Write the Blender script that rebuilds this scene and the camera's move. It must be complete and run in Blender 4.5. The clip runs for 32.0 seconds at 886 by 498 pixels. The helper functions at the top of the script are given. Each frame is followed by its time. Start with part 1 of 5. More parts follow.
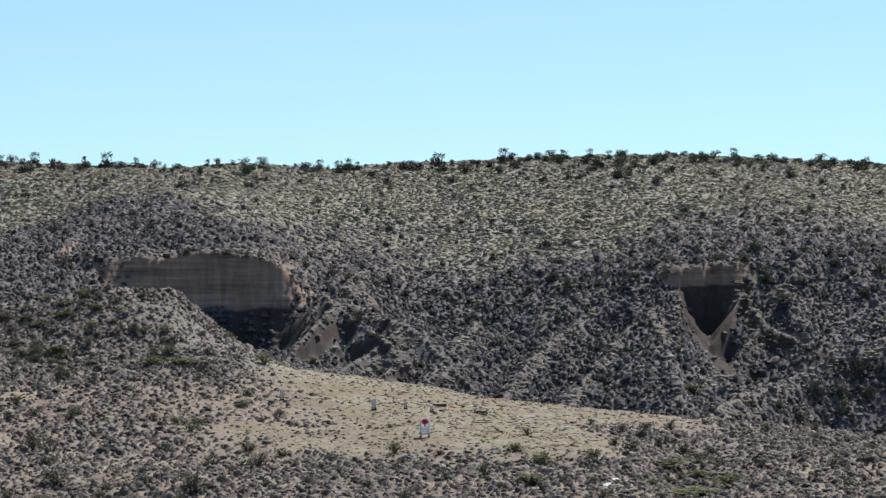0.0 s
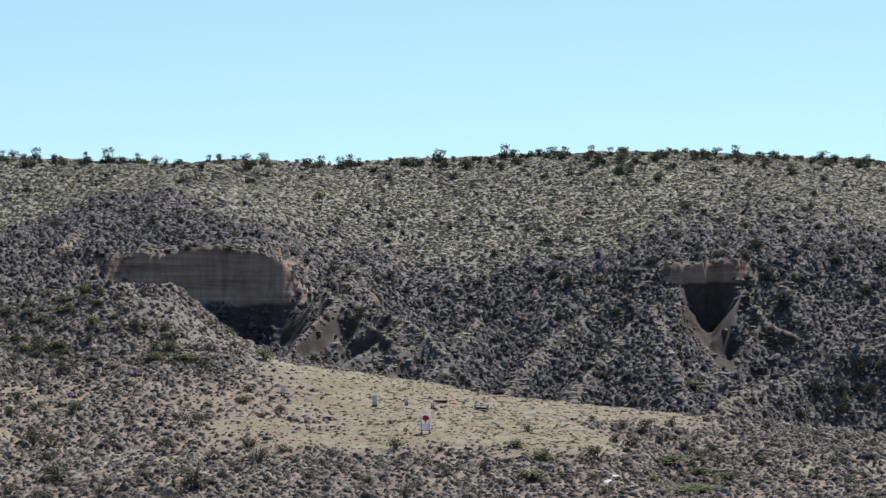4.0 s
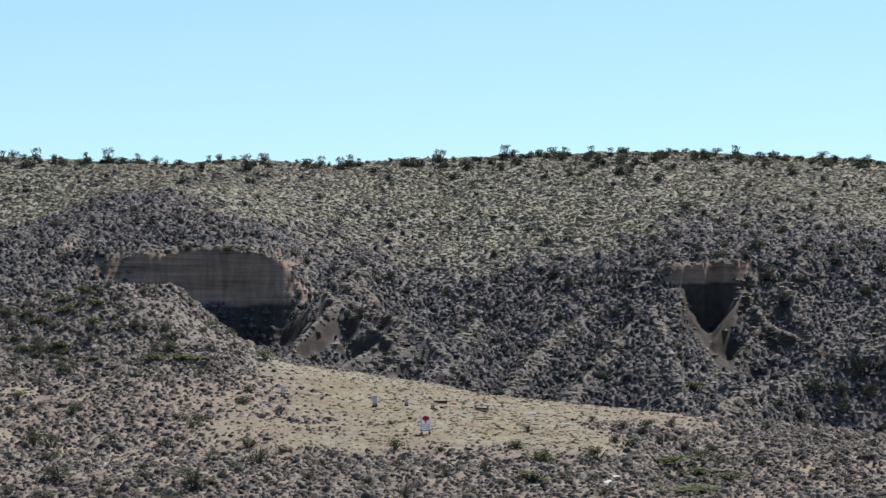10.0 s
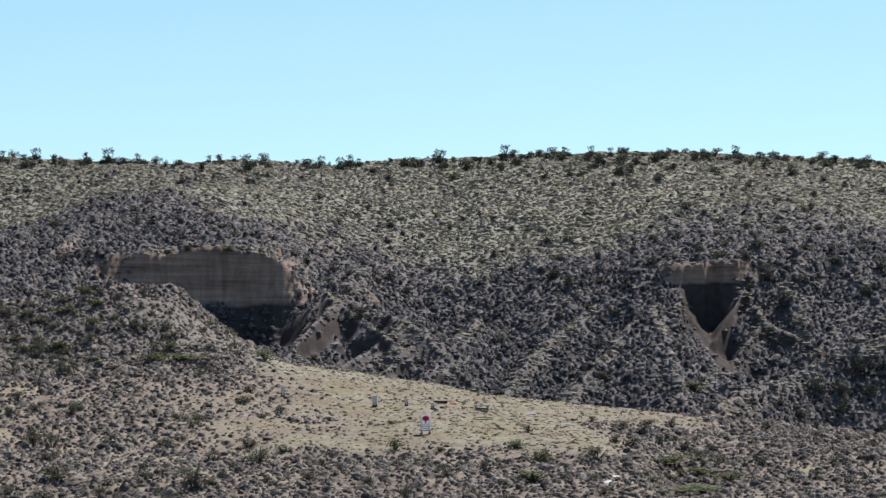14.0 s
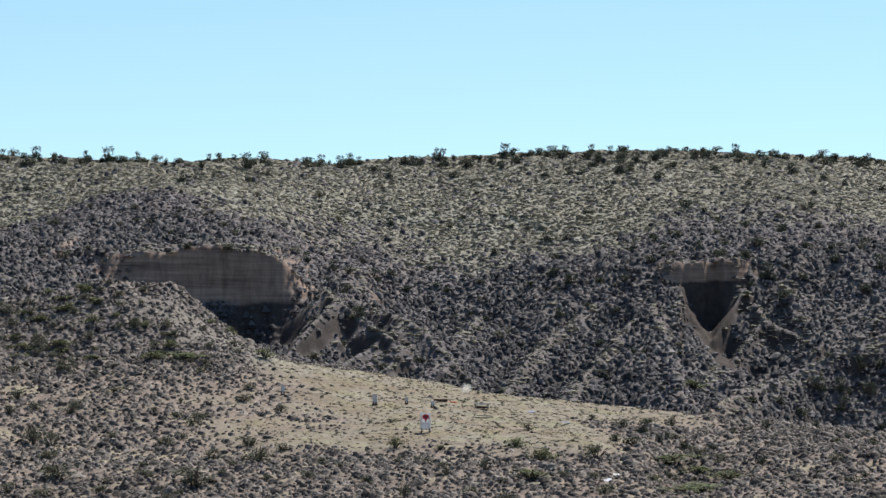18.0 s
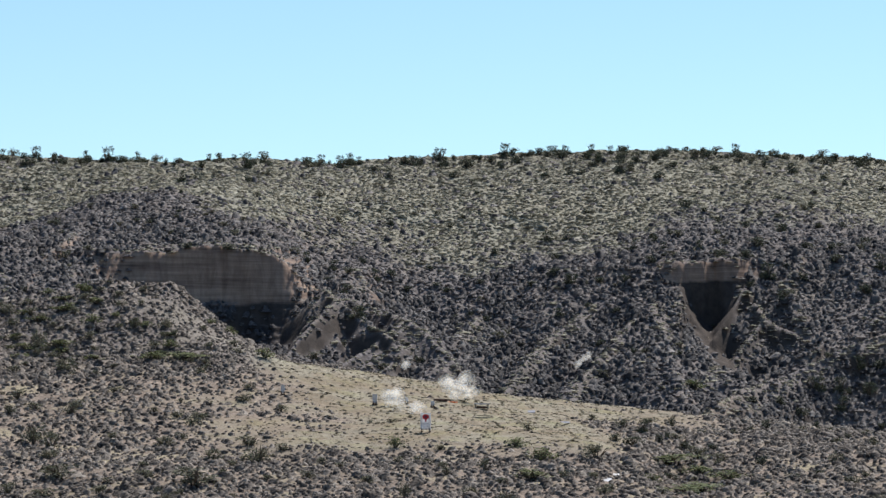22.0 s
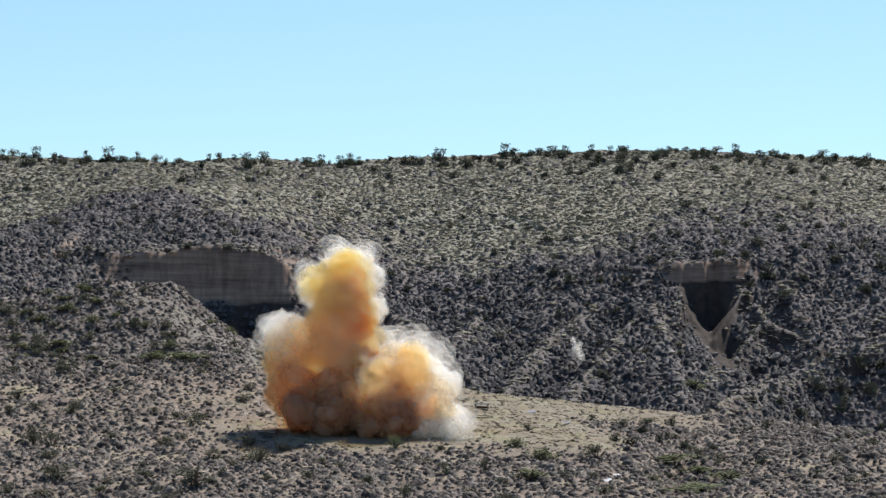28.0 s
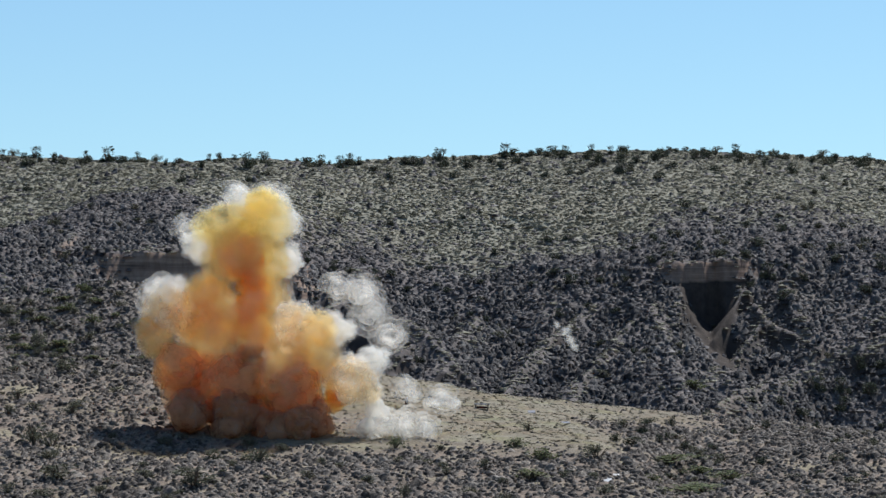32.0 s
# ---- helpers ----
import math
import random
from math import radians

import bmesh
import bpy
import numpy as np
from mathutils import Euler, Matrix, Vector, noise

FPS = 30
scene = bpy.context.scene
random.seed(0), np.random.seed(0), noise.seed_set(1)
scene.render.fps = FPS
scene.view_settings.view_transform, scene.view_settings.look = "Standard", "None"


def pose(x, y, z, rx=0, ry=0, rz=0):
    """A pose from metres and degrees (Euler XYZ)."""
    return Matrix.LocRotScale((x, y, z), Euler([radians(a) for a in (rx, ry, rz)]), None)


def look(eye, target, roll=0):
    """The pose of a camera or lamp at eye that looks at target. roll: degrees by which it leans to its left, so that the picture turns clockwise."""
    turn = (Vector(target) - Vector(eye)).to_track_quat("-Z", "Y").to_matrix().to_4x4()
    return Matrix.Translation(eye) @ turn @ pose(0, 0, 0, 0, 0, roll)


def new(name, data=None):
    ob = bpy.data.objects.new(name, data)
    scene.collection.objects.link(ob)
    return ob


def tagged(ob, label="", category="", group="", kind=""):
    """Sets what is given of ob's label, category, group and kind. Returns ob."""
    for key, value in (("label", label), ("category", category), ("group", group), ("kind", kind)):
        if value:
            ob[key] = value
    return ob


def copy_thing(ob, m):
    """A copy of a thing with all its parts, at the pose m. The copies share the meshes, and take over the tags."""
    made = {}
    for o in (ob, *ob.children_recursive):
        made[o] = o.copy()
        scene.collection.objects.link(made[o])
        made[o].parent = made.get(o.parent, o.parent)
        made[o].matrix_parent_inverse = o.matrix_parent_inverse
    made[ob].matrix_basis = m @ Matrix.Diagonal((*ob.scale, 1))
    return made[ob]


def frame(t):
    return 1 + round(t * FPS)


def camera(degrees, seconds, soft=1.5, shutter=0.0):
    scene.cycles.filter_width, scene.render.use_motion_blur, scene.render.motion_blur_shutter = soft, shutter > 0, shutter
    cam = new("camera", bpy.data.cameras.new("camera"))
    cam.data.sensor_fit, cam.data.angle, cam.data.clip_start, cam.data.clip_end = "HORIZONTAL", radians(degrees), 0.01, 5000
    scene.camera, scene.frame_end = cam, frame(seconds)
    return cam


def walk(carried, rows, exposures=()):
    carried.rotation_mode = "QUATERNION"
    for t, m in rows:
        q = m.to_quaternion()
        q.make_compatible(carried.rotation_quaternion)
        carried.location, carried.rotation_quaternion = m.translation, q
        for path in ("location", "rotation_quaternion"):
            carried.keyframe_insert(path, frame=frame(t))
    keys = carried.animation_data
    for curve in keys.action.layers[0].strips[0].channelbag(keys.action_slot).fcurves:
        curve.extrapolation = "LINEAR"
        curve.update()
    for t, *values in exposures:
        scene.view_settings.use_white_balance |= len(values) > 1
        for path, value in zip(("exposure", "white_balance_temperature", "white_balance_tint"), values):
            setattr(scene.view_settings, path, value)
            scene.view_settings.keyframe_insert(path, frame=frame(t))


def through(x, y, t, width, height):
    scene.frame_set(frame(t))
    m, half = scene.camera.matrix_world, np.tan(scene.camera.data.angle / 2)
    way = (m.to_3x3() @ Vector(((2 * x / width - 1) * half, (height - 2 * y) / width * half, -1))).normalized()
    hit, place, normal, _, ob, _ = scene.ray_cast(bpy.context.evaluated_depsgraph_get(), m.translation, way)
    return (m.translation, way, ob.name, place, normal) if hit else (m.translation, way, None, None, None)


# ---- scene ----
# The camera stands on a tripod; a knock and the slow settling of its head shift the view a little.
cam = camera(14.0, 32.0, soft=1.45)


def aim(lift, side=0.0, lean=0.0):
    """Camera pose with its tilt lifted, its heading turned to the left and its horizon leaning by small angles in degrees."""
    return pose(0, 0, 1.6, 90 + 3.219 + lift, lean, side)


SETTLING = [(0, 0.050, -0.008, 0.15), (1.0, 0.052, -0.008, 0.15), (1.6, 0.064, -0.008, 0.15), (1.9, -0.036, 0.004, 0.0),
            (2.5, -0.026, 0.004, 0.0), (3.0, -0.028, 0.004, 0.0), (3.5, -0.014, 0.002, 0), (5.5, 0.0, 0.002, 0), (6.0, 0.016, 0.002, 0),
            (6.5, 0.0, 0.004, 0), (9.0, 0.008, 0.002, 0), (9.5, 0.004, 0.004, 0), (11.5, -0.010, 0.004, 0), (12.0, 0.002, 0.004, 0),
            (13.0, 0.0, 0.0, 0), (14.0, 0.0, 0.003, 0), (14.5, 0.011, 0.004, 0), (16.5, 0.011, 0.006, 0), (17.0, -0.022, 0.004, 0),
            (18.0, -0.027, 0.004, 0), (25.0, -0.027, 0.004, 0), (32.0, -0.025, 0.005, 0)]
walk(cam, [(t, aim(lift, side, lean)) for t, lift, side, lean in SETTLING],
     exposures=[(0, 0.5, 6500, 10), (27.5, 0.5, 6500, 10), (28.5, 0.45, 6450, 10), (30.0, 0.40, 6320, 9), (32.0, 0.24, 6150, 8)])

# ---- light ----
SUN_TO = Vector((0.34, 0.55, 1.0)).normalized()
world = bpy.data.worlds.new("sky")
scene.world = world
world.use_nodes = True
sky = world.node_tree.nodes.new("ShaderNodeTexSky")
sky.sky_type, sky.sun_disc = "NISHITA", False
sky.sun_elevation = math.asin(SUN_TO.z)
sky.sun_rotation = math.atan2(SUN_TO.x, SUN_TO.y)
sky.altitude, sky.air_density, sky.dust_density, sky.ozone_density = 1200, 1.0, 0.3, 1.6
tone = world.node_tree.nodes.new("ShaderNodeMix")
tone.data_type, tone.blend_type = "RGBA", "MULTIPLY"
tone.inputs[0].default_value, tone.inputs[7].default_value = 1.0, (0.93, 1.09, 1.12, 1)
world.node_tree.links.new(sky.outputs[0], tone.inputs[6])
world.node_tree.links.new(tone.outputs[2], world.node_tree.nodes["Background"].inputs[0])
world.node_tree.nodes["Background"].inputs[1].default_value = 0.085
sun = new("sun", bpy.data.lights.new("sun", "SUN"))
sun.data.energy, sun.data.angle, sun.data.color = 5.0, radians(0.53), (1.0, 0.96, 0.89)
sun.matrix_world = look(SUN_TO * 300, (0, 0, 0))
# ---- materials ----
def material(name, rough=0.95):
    m = bpy.data.materials.new(name)
    m.use_nodes = True
    nt = m.node_tree
    p = nt.nodes["Principled BSDF"]
    p.inputs["Roughness"].default_value = rough
    p.inputs["Specular IOR Level"].default_value = 0.15
    return m, nt, p


def node(nt, kind, **sets):
    n = nt.nodes.new(kind)
    for key, value in sets.items():
        if key in n.inputs:
            n.inputs[key].default_value = value
    return n


def ramp(nt, fac, stops):
    r = nt.nodes.new("ShaderNodeValToRGB")
    e = r.color_ramp.elements
    while len(e) < len(stops):
        e.new(0.5)
    for q, (at, c) in zip(e, stops):
        q.position, q.color = at, (*c, 1)
    nt.links.new(fac, r.inputs[0])
    return r.outputs[0]


def mix(nt, fac, a, b, how="MIX"):
    m = nt.nodes.new("ShaderNodeMix")
    m.data_type, m.blend_type = "RGBA", how
    for slot, v in ((0, fac), (6, a), (7, b)):
        if isinstance(v, bpy.types.NodeSocket):
            nt.links.new(v, m.inputs[slot])
        else:
            m.inputs[slot].default_value = v if slot == 0 else (*v, 1)
    return m.outputs[2]


def noise_tex(nt, scale, detail=4, rough=0.6, vec=None):
    n = node(nt, "ShaderNodeTexNoise", Scale=scale, Detail=detail, Roughness=rough)
    if vec is not None:
        nt.links.new(vec, n.inputs["Vector"])
    return n.outputs[0]


def bump(nt, p, h, strength, distance):
    b = node(nt, "ShaderNodeBump", Strength=strength, Distance=distance)
    nt.links.new(h, b.inputs["Height"])
    nt.links.new(b.outputs[0], p.inputs["Normal"])


def ground_material():
    m, nt, p = material("desert_ground")
    g = nt.nodes.new("ShaderNodeNewGeometry")
    pos = g.outputs["Position"]
    grass = nt.nodes.new("ShaderNodeAttribute")
    grass.attribute_name = "grass"
    gravel = ramp(nt, noise_tex(nt, 2.2, 6, 0.75, pos), [(0.32, (0.095, 0.080, 0.073)), (0.5, (0.18, 0.154, 0.139)), (0.66, (0.29, 0.252, 0.227))])
    broad = ramp(nt, noise_tex(nt, 0.08, 4, 0.6, pos), [(0.3, (0.70, 0.64, 0.58)), (0.7, (1.15, 1.05, 0.95))])
    soil = mix(nt, 1.0, gravel, broad, "MULTIPLY")
    pale = ramp(nt, noise_tex(nt, 0.28, 5, 0.65, pos), [(0.50, (0.0, 0.0, 0.0)), (0.68, (0.5, 0.5, 0.5))])
    soil = mix(nt, pale, soil, (0.31, 0.275, 0.175))
    straw = ramp(nt, noise_tex(nt, 1.2, 8, 0.85, pos), [(0.3, (0.115, 0.100, 0.077)), (0.5, (0.20, 0.176, 0.135)), (0.7, (0.30, 0.266, 0.205))])
    green = ramp(nt, noise_tex(nt, 0.4, 4, 0.65, pos), [(0.50, (0.0, 0.0, 0.0)), (0.66, (0.55, 0.55, 0.55))])
    straw = mix(nt, green, straw, mix(nt, 1.0, straw, (0.98, 1.08, 0.74), "MULTIPLY"))
    straw = mix(nt, ramp(nt, noise_tex(nt, 0.22, 5, 0.7, pos), [(0.42, (0.0, 0.0, 0.0)), (0.60, (0.7, 0.7, 0.7))]), straw, mix(nt, 1.0, straw, (0.86, 0.74, 0.66), "MULTIPLY"))
    land = mix(nt, grass.outputs["Fac"], soil, straw)
    # soil of the back slopes and knoll painted darker for shade between plants
    slope_shade = nt.nodes.new("ShaderNodeAttribute")
    slope_shade.attribute_name = "slope_shade"
    gap_shade = ramp(nt, noise_tex(nt, 2.8, 6, 0.75, pos), [(0.32, (0.080, 0.071, 0.073)), (0.5, (0.130, 0.116, 0.117)), (0.68, (0.205, 0.183, 0.178))])
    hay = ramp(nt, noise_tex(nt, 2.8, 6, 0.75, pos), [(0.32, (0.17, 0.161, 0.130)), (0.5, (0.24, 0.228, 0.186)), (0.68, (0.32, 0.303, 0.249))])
    land = mix(nt, slope_shade.outputs["Fac"], land, mix(nt, grass.outputs["Fac"], gap_shade, hay))
    # bare banks and cliffs: bedded sandstone with vertical streaks
    sep = nt.nodes.new("ShaderNodeSeparateXYZ")
    nt.links.new(pos, sep.inputs[0])
    flat = nt.nodes.new("ShaderNodeMapping")
    flat.inputs["Scale"].default_value = (0.06, 0.06, 1.5)
    nt.links.new(pos, flat.inputs["Vector"])
    beds = ramp(nt, noise_tex(nt, 1.0, 5, 0.65, flat.outputs[0]), [(0.34, (0.085, 0.062, 0.052)), (0.45, (0.205, 0.147, 0.118)), (0.53, (0.255, 0.187, 0.150)), (0.66, (0.34, 0.257, 0.205))])
    tall = nt.nodes.new("ShaderNodeMapping")
    tall.inputs["Scale"].default_value = (1.6, 1.6, 0.12)
    nt.links.new(pos, tall.inputs["Vector"])
    streak = ramp(nt, noise_tex(nt, 1.0, 5, 0.7, tall.outputs[0]), [(0.35, (0.74, 0.70, 0.68)), (0.6, (1.08, 1.05, 1.02))])
    rock = mix(nt, 1.0, beds, streak, "MULTIPLY")
    # dark mudstone, darkened further for recess shade, lies under the tan sandstone; the contact dips gently across the
    # hill
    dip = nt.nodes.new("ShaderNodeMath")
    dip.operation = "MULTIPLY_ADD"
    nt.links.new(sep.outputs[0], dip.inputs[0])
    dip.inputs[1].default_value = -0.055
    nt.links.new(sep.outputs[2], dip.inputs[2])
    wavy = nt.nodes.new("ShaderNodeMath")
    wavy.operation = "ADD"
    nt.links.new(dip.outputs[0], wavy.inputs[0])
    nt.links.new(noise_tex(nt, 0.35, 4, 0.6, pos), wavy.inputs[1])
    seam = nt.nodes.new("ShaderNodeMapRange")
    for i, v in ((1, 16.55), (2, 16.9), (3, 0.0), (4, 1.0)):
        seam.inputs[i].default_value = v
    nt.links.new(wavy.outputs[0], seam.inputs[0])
    shaded_mud = ramp(nt, noise_tex(nt, 1.3, 6, 0.7, pos), [(0.3, (0.034, 0.028, 0.026)), (0.7, (0.072, 0.057, 0.050))])
    rock = mix(nt, seam.outputs[0], shaded_mud, rock)
    up = nt.nodes.new("ShaderNodeSeparateXYZ")
    nt.links.new(g.outputs["Normal"], up.inputs[0])
    steep = nt.nodes.new("ShaderNodeMapRange")
    for i, v in ((1, 0.80), (2, 0.60), (3, 0.0), (4, 1.0)):
        steep.inputs[i].default_value = v
    nt.links.new(up.outputs[2], steep.inputs[0])
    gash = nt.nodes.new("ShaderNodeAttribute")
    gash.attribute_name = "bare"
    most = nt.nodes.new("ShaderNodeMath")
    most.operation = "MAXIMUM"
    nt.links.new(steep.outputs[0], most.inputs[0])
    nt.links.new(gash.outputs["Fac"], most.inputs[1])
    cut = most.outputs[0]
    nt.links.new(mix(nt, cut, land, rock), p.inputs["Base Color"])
    # close-grown cushions of dwarf scrub swell the surface; short grass hides them
    cells = nt.nodes.new("ShaderNodeTexVoronoi")
    cells.feature = "SMOOTH_F1"
    cells.inputs["Scale"].default_value = 2.7
    cells.inputs["Smoothness"].default_value = 0.25
    nt.links.new(pos, cells.inputs["Vector"])
    swell = nt.nodes.new("ShaderNodeMath")
    swell.operation = "SUBTRACT"
    swell.inputs[0].default_value = 1.0
    nt.links.new(cells.outputs["Distance"], swell.inputs[1])
    amount = nt.nodes.new("ShaderNodeMapRange")
    for i, v in ((1, 0.0), (2, 1.0), (3, 1.0), (4, 0.26)):
        amount.inputs[i].default_value = v
    nt.links.new(grass.outputs["Fac"], amount.inputs[0])
    rooted = nt.nodes.new("ShaderNodeMath")
    rooted.operation = "MULTIPLY_ADD"
    rooted.use_clamp = True
    rooted.inputs[1].default_value = -0.85
    nt.links.new(cut, rooted.inputs[0])
    nt.links.new(amount.outputs[0], rooted.inputs[2])
    cushion = nt.nodes.new("ShaderNodeBump")
    cushion.inputs["Distance"].default_value = 0.08
    nt.links.new(rooted.outputs[0], cushion.inputs["Strength"])
    nt.links.new(swell.outputs[0], cushion.inputs["Height"])
    fine = nt.nodes.new("ShaderNodeBump")
    fine.inputs["Distance"].default_value, fine.inputs["Strength"].default_value = 0.05, 0.7
    nt.links.new(noise_tex(nt, 4.0, 8, 0.8, pos), fine.inputs["Height"])
    nt.links.new(cushion.outputs[0], fine.inputs["Normal"])
    nt.links.new(fine.outputs[0], p.inputs["Normal"])
    return m


def plant_material(name, stops, through=0.25):
    """Small leaves: colour varies from plant to plant, and some light passes through."""
    m, nt, p = material(name, 0.8)
    g = nt.nodes.new("ShaderNodeNewGeometry")
    c = ramp(nt, g.outputs["Random Per Island"], stops)
    fine = ramp(nt, noise_tex(nt, 11.0, 4, 0.75, g.outputs["Position"]), [(0.34, (0.38, 0.38, 0.38)), (0.66, (1.6, 1.6, 1.57))])
    c = mix(nt, 1.0, c, fine, "MULTIPLY")
    nt.links.new(c, p.inputs["Base Color"])
    bump(nt, p, noise_tex(nt, 13.0, 4, 0.75, g.outputs["Position"]), 0.7, 0.04)
    t = nt.nodes.new("ShaderNodeBsdfTranslucent")
    nt.links.new(c, t.inputs[0])
    s = nt.nodes.new("ShaderNodeMixShader")
    s.inputs[0].default_value = through
    nt.links.new(p.outputs[0], s.inputs[1])
    nt.links.new(t.outputs[0], s.inputs[2])
    nt.links.new(s.outputs[0], nt.nodes["Material Output"].inputs[0])
    return m


GROUND = ground_material()
SCRUB = plant_material("scrub_leaves", [(0.0, (0.110, 0.100, 0.105)), (0.35, (0.16, 0.146, 0.151)), (0.7, (0.215, 0.197, 0.200)), (1.0, (0.29, 0.267, 0.266))], 0.4)
FLAT_SCRUB = plant_material("flats_scrub_leaves", [(0.0, (0.085, 0.073, 0.068)), (0.35, (0.135, 0.116, 0.107)), (0.7, (0.195, 0.169, 0.154)), (1.0, (0.28, 0.245, 0.22))], 0.3)
# part of this darkness is the shade of gullies and spur flanks
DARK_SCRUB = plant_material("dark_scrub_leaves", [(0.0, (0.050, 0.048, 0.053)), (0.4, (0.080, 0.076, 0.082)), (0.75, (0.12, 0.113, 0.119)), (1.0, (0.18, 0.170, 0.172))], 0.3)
DRY_GRASS = plant_material("dry_grass", [(0.0, (0.20, 0.178, 0.138)), (0.5, (0.25, 0.224, 0.172)), (1.0, (0.32, 0.288, 0.22))], 0.6)
BOWL_GRASS = plant_material("bunch_grass", [(0.0, (0.245, 0.234, 0.190)), (0.5, (0.31, 0.297, 0.243)), (1.0, (0.385, 0.368, 0.30))], 0.5)

# ---- the land's main lines, front to back: plateau, knoll, ravine, cliffs, bowl, ridge top (x, y, z) ----
FRONT = [(-32.58, 212, -2.53), (-12.72, 212, -2.2), (0.53, 212, -2.2), (12.12, 212, -2.3), (17.09, 212, -2.1), (31.99, 212, -1.87)]
LIP = [(-36.93, 240, 1.6), (-18.16, 240, 1.6), (0, 240, 1.6), (9.98, 240, 1.6), (12.98, 240, 1.15), (15.61, 240, 0.1), (17.86, 240, 0.55), (21.24, 240, 1.38), (29.42, 240, 1.79), (36.26, 240, 1.97)]
TERRACE = [(-40.03, 259.98, 5.46), (-23.76, 259.98, 5.46), (-11.55, 259.98, 5.17), (0, 259.98, 4.24), (6.75, 259.98, 3.63), (12.85, 259.98, 2.9), (18.13, 259.98, 2.33), (23.01, 259.98, 2.74), (39.28, 259.98, 2.57)]
KNOLL_FOOT = [(-42.42, 275.25, 9.13), (-25.17, 275.25, 9), (-14.4, 275.25, 8.49), (-11.38, 275.25, 7.84), (-6.2, 275.25, 7.19), (0, 275.25, 6.2), (5, 275.25, 5.38), (13.61, 275.25, 4.39), (22.22, 275.25, 3.45), (41.58, 275.25, 2.29)]
FORE_CREST = [(-44.26, 287, 13.05), (-35.27, 287, 13.46), (-30.77, 287, 14.18), (-26.73, 287, 15.03), (-24.03, 287, 14.94), (-21.33, 287, 14.85), (-19.75, 287, 13.46), (-17.27, 287, 11.34), (-15.91, 287, 10.4), (-13.66, 287, 9.32), (-11.86, 287, 8.64), (-6.47, 287, 7.93), (-1.98, 287, 7.21), (3.41, 287, 6.22), (6.11, 287, 5.86), (9.7, 287, 5.55), (14.19, 287, 5.1), (20.03, 287, 4.42), (27.66, 287, 3.75), (35.19, 287, 2.94), (43.36, 287, 2.27)]
RAVINE = [(-46.26, 300, 7.05), (-36.87, 300, 7.46), (-32.16, 300, 8.18), (-27.94, 300, 9.03), (-25.12, 300, 8.94), (-22.3, 300, 8.85), (-20.64, 300, 7.46), (-18.05, 300, 5.34), (-16.63, 300, 4.4), (-14.28, 300, 3.32), (-12.4, 300, 2.64), (-6.76, 300, 1.93), (-2.07, 300, 1.21), (3.56, 300, 0.22), (6.39, 300, -0.14), (10.14, 300, -0.45), (14.83, 300, -0.9), (20.94, 300, -1.58), (28.91, 300, -2.25), (36.78, 300, -3.06), (45.32, 300, -3.73)]
FOOT = [(-49.03, 318, 13.54), (-34.09, 318, 14.29), (-29.11, 318, 15.04), (-24.12, 318, 14.54), (-18.13, 318, 10.05), (-13.14, 318, 8.81), (-7.17, 318, 7.76), (3.78, 318, 6.17), (10.75, 318, 5.48), (22.19, 318, 4.18), (38.99, 318, 2.69), (48.04, 318, 2.2)]
HOLLOW = [(-49.81, 322.95, 14.99), (-30.27, 325.15, 15.44), (-24.95, 328.99, 13.85), (-22.55, 331.74, 12.39), (-18.48, 333.39, 11.3), (-13.76, 332.84, 10.86), (-11.52, 328.44, 10.59), (-7.34, 325.7, 9.75), (-1.23, 326.25, 9.51), (3.86, 324.6, 7.69), (10.97, 324.6, 7.18), (18.69, 326.25, 8.48), (22.03, 333.94, 14.14), (23.53, 340.54, 13.05), (24.61, 340.81, 11.73), (26.63, 339.44, 9.88), (27.69, 336.14, 11.32), (31.57, 327.35, 9.53), (39.91, 325.15, 8.72), (49.17, 325.15, 8.72)]
CLIFF_FOOT = [(-51.01, 330.64, 17.13), (-35.64, 332.29, 18.14), (-31.05, 333.39, 17.15), (-28, 334.49, 16.68), (-23.84, 335.04, 15.65), (-18.63, 335.87, 15.11), (-12.57, 335.59, 15.25), (-9.72, 337.24, 14.69), (-5.62, 344.94, 14.77), (-1.85, 347.14, 14.63), (1.93, 341.64, 13.25), (11.39, 336.69, 12.66), (16.75, 338.34, 14.83), (21.18, 341.09, 17.35), (24.46, 342.19, 17.78), (28.17, 341.64, 17.64), (32.67, 338.34, 15.9), (41.58, 338.34, 15.9), (51.23, 338.34, 15.9)]
CLIFF_TOP = [(-52.39, 339.44, 20.74), (-36.42, 339.44, 20.74), (-31.21, 335.04, 19.7), (-28.11, 335.59, 19.99), (-23.96, 336.42, 20.57), (-16.2, 337.24, 20.15), (-13.98, 337.79, 18.2), (-12, 341.64, 16.6), (-7.91, 350.43, 19.16), (-3.54, 353.18, 18.19), (1.98, 350.43, 17.4), (9.61, 348.23, 18.39), (15.02, 347.14, 18.77), (20.31, 344.39, 19.29), (21.8, 342.46, 19.46), (28.25, 342.46, 19.46), (29.54, 344.94, 20.4), (34.4, 344.94, 19.69), (42.41, 344.94, 19.69), (52.26, 344.94, 19.69)]
SHOULDER = [(-54.6, 353.73, 22.1), (-43.65, 354.83, 23.28), (-38.39, 357.58, 25.02), (-34.16, 360.33, 26.56), (-27.71, 364.73, 27.9), (-22.25, 369.12, 27.93), (-15.52, 374.62, 26.96), (-9.73, 377.92, 25.88), (0, 377.92, 25.4), (12.77, 376.82, 25.81), (24.46, 374.62, 26.37), (32.99, 371.32, 26.51), (38.7, 370.22, 25.97), (45.41, 369.12, 24.15), (55.93, 369.12, 22.41)]
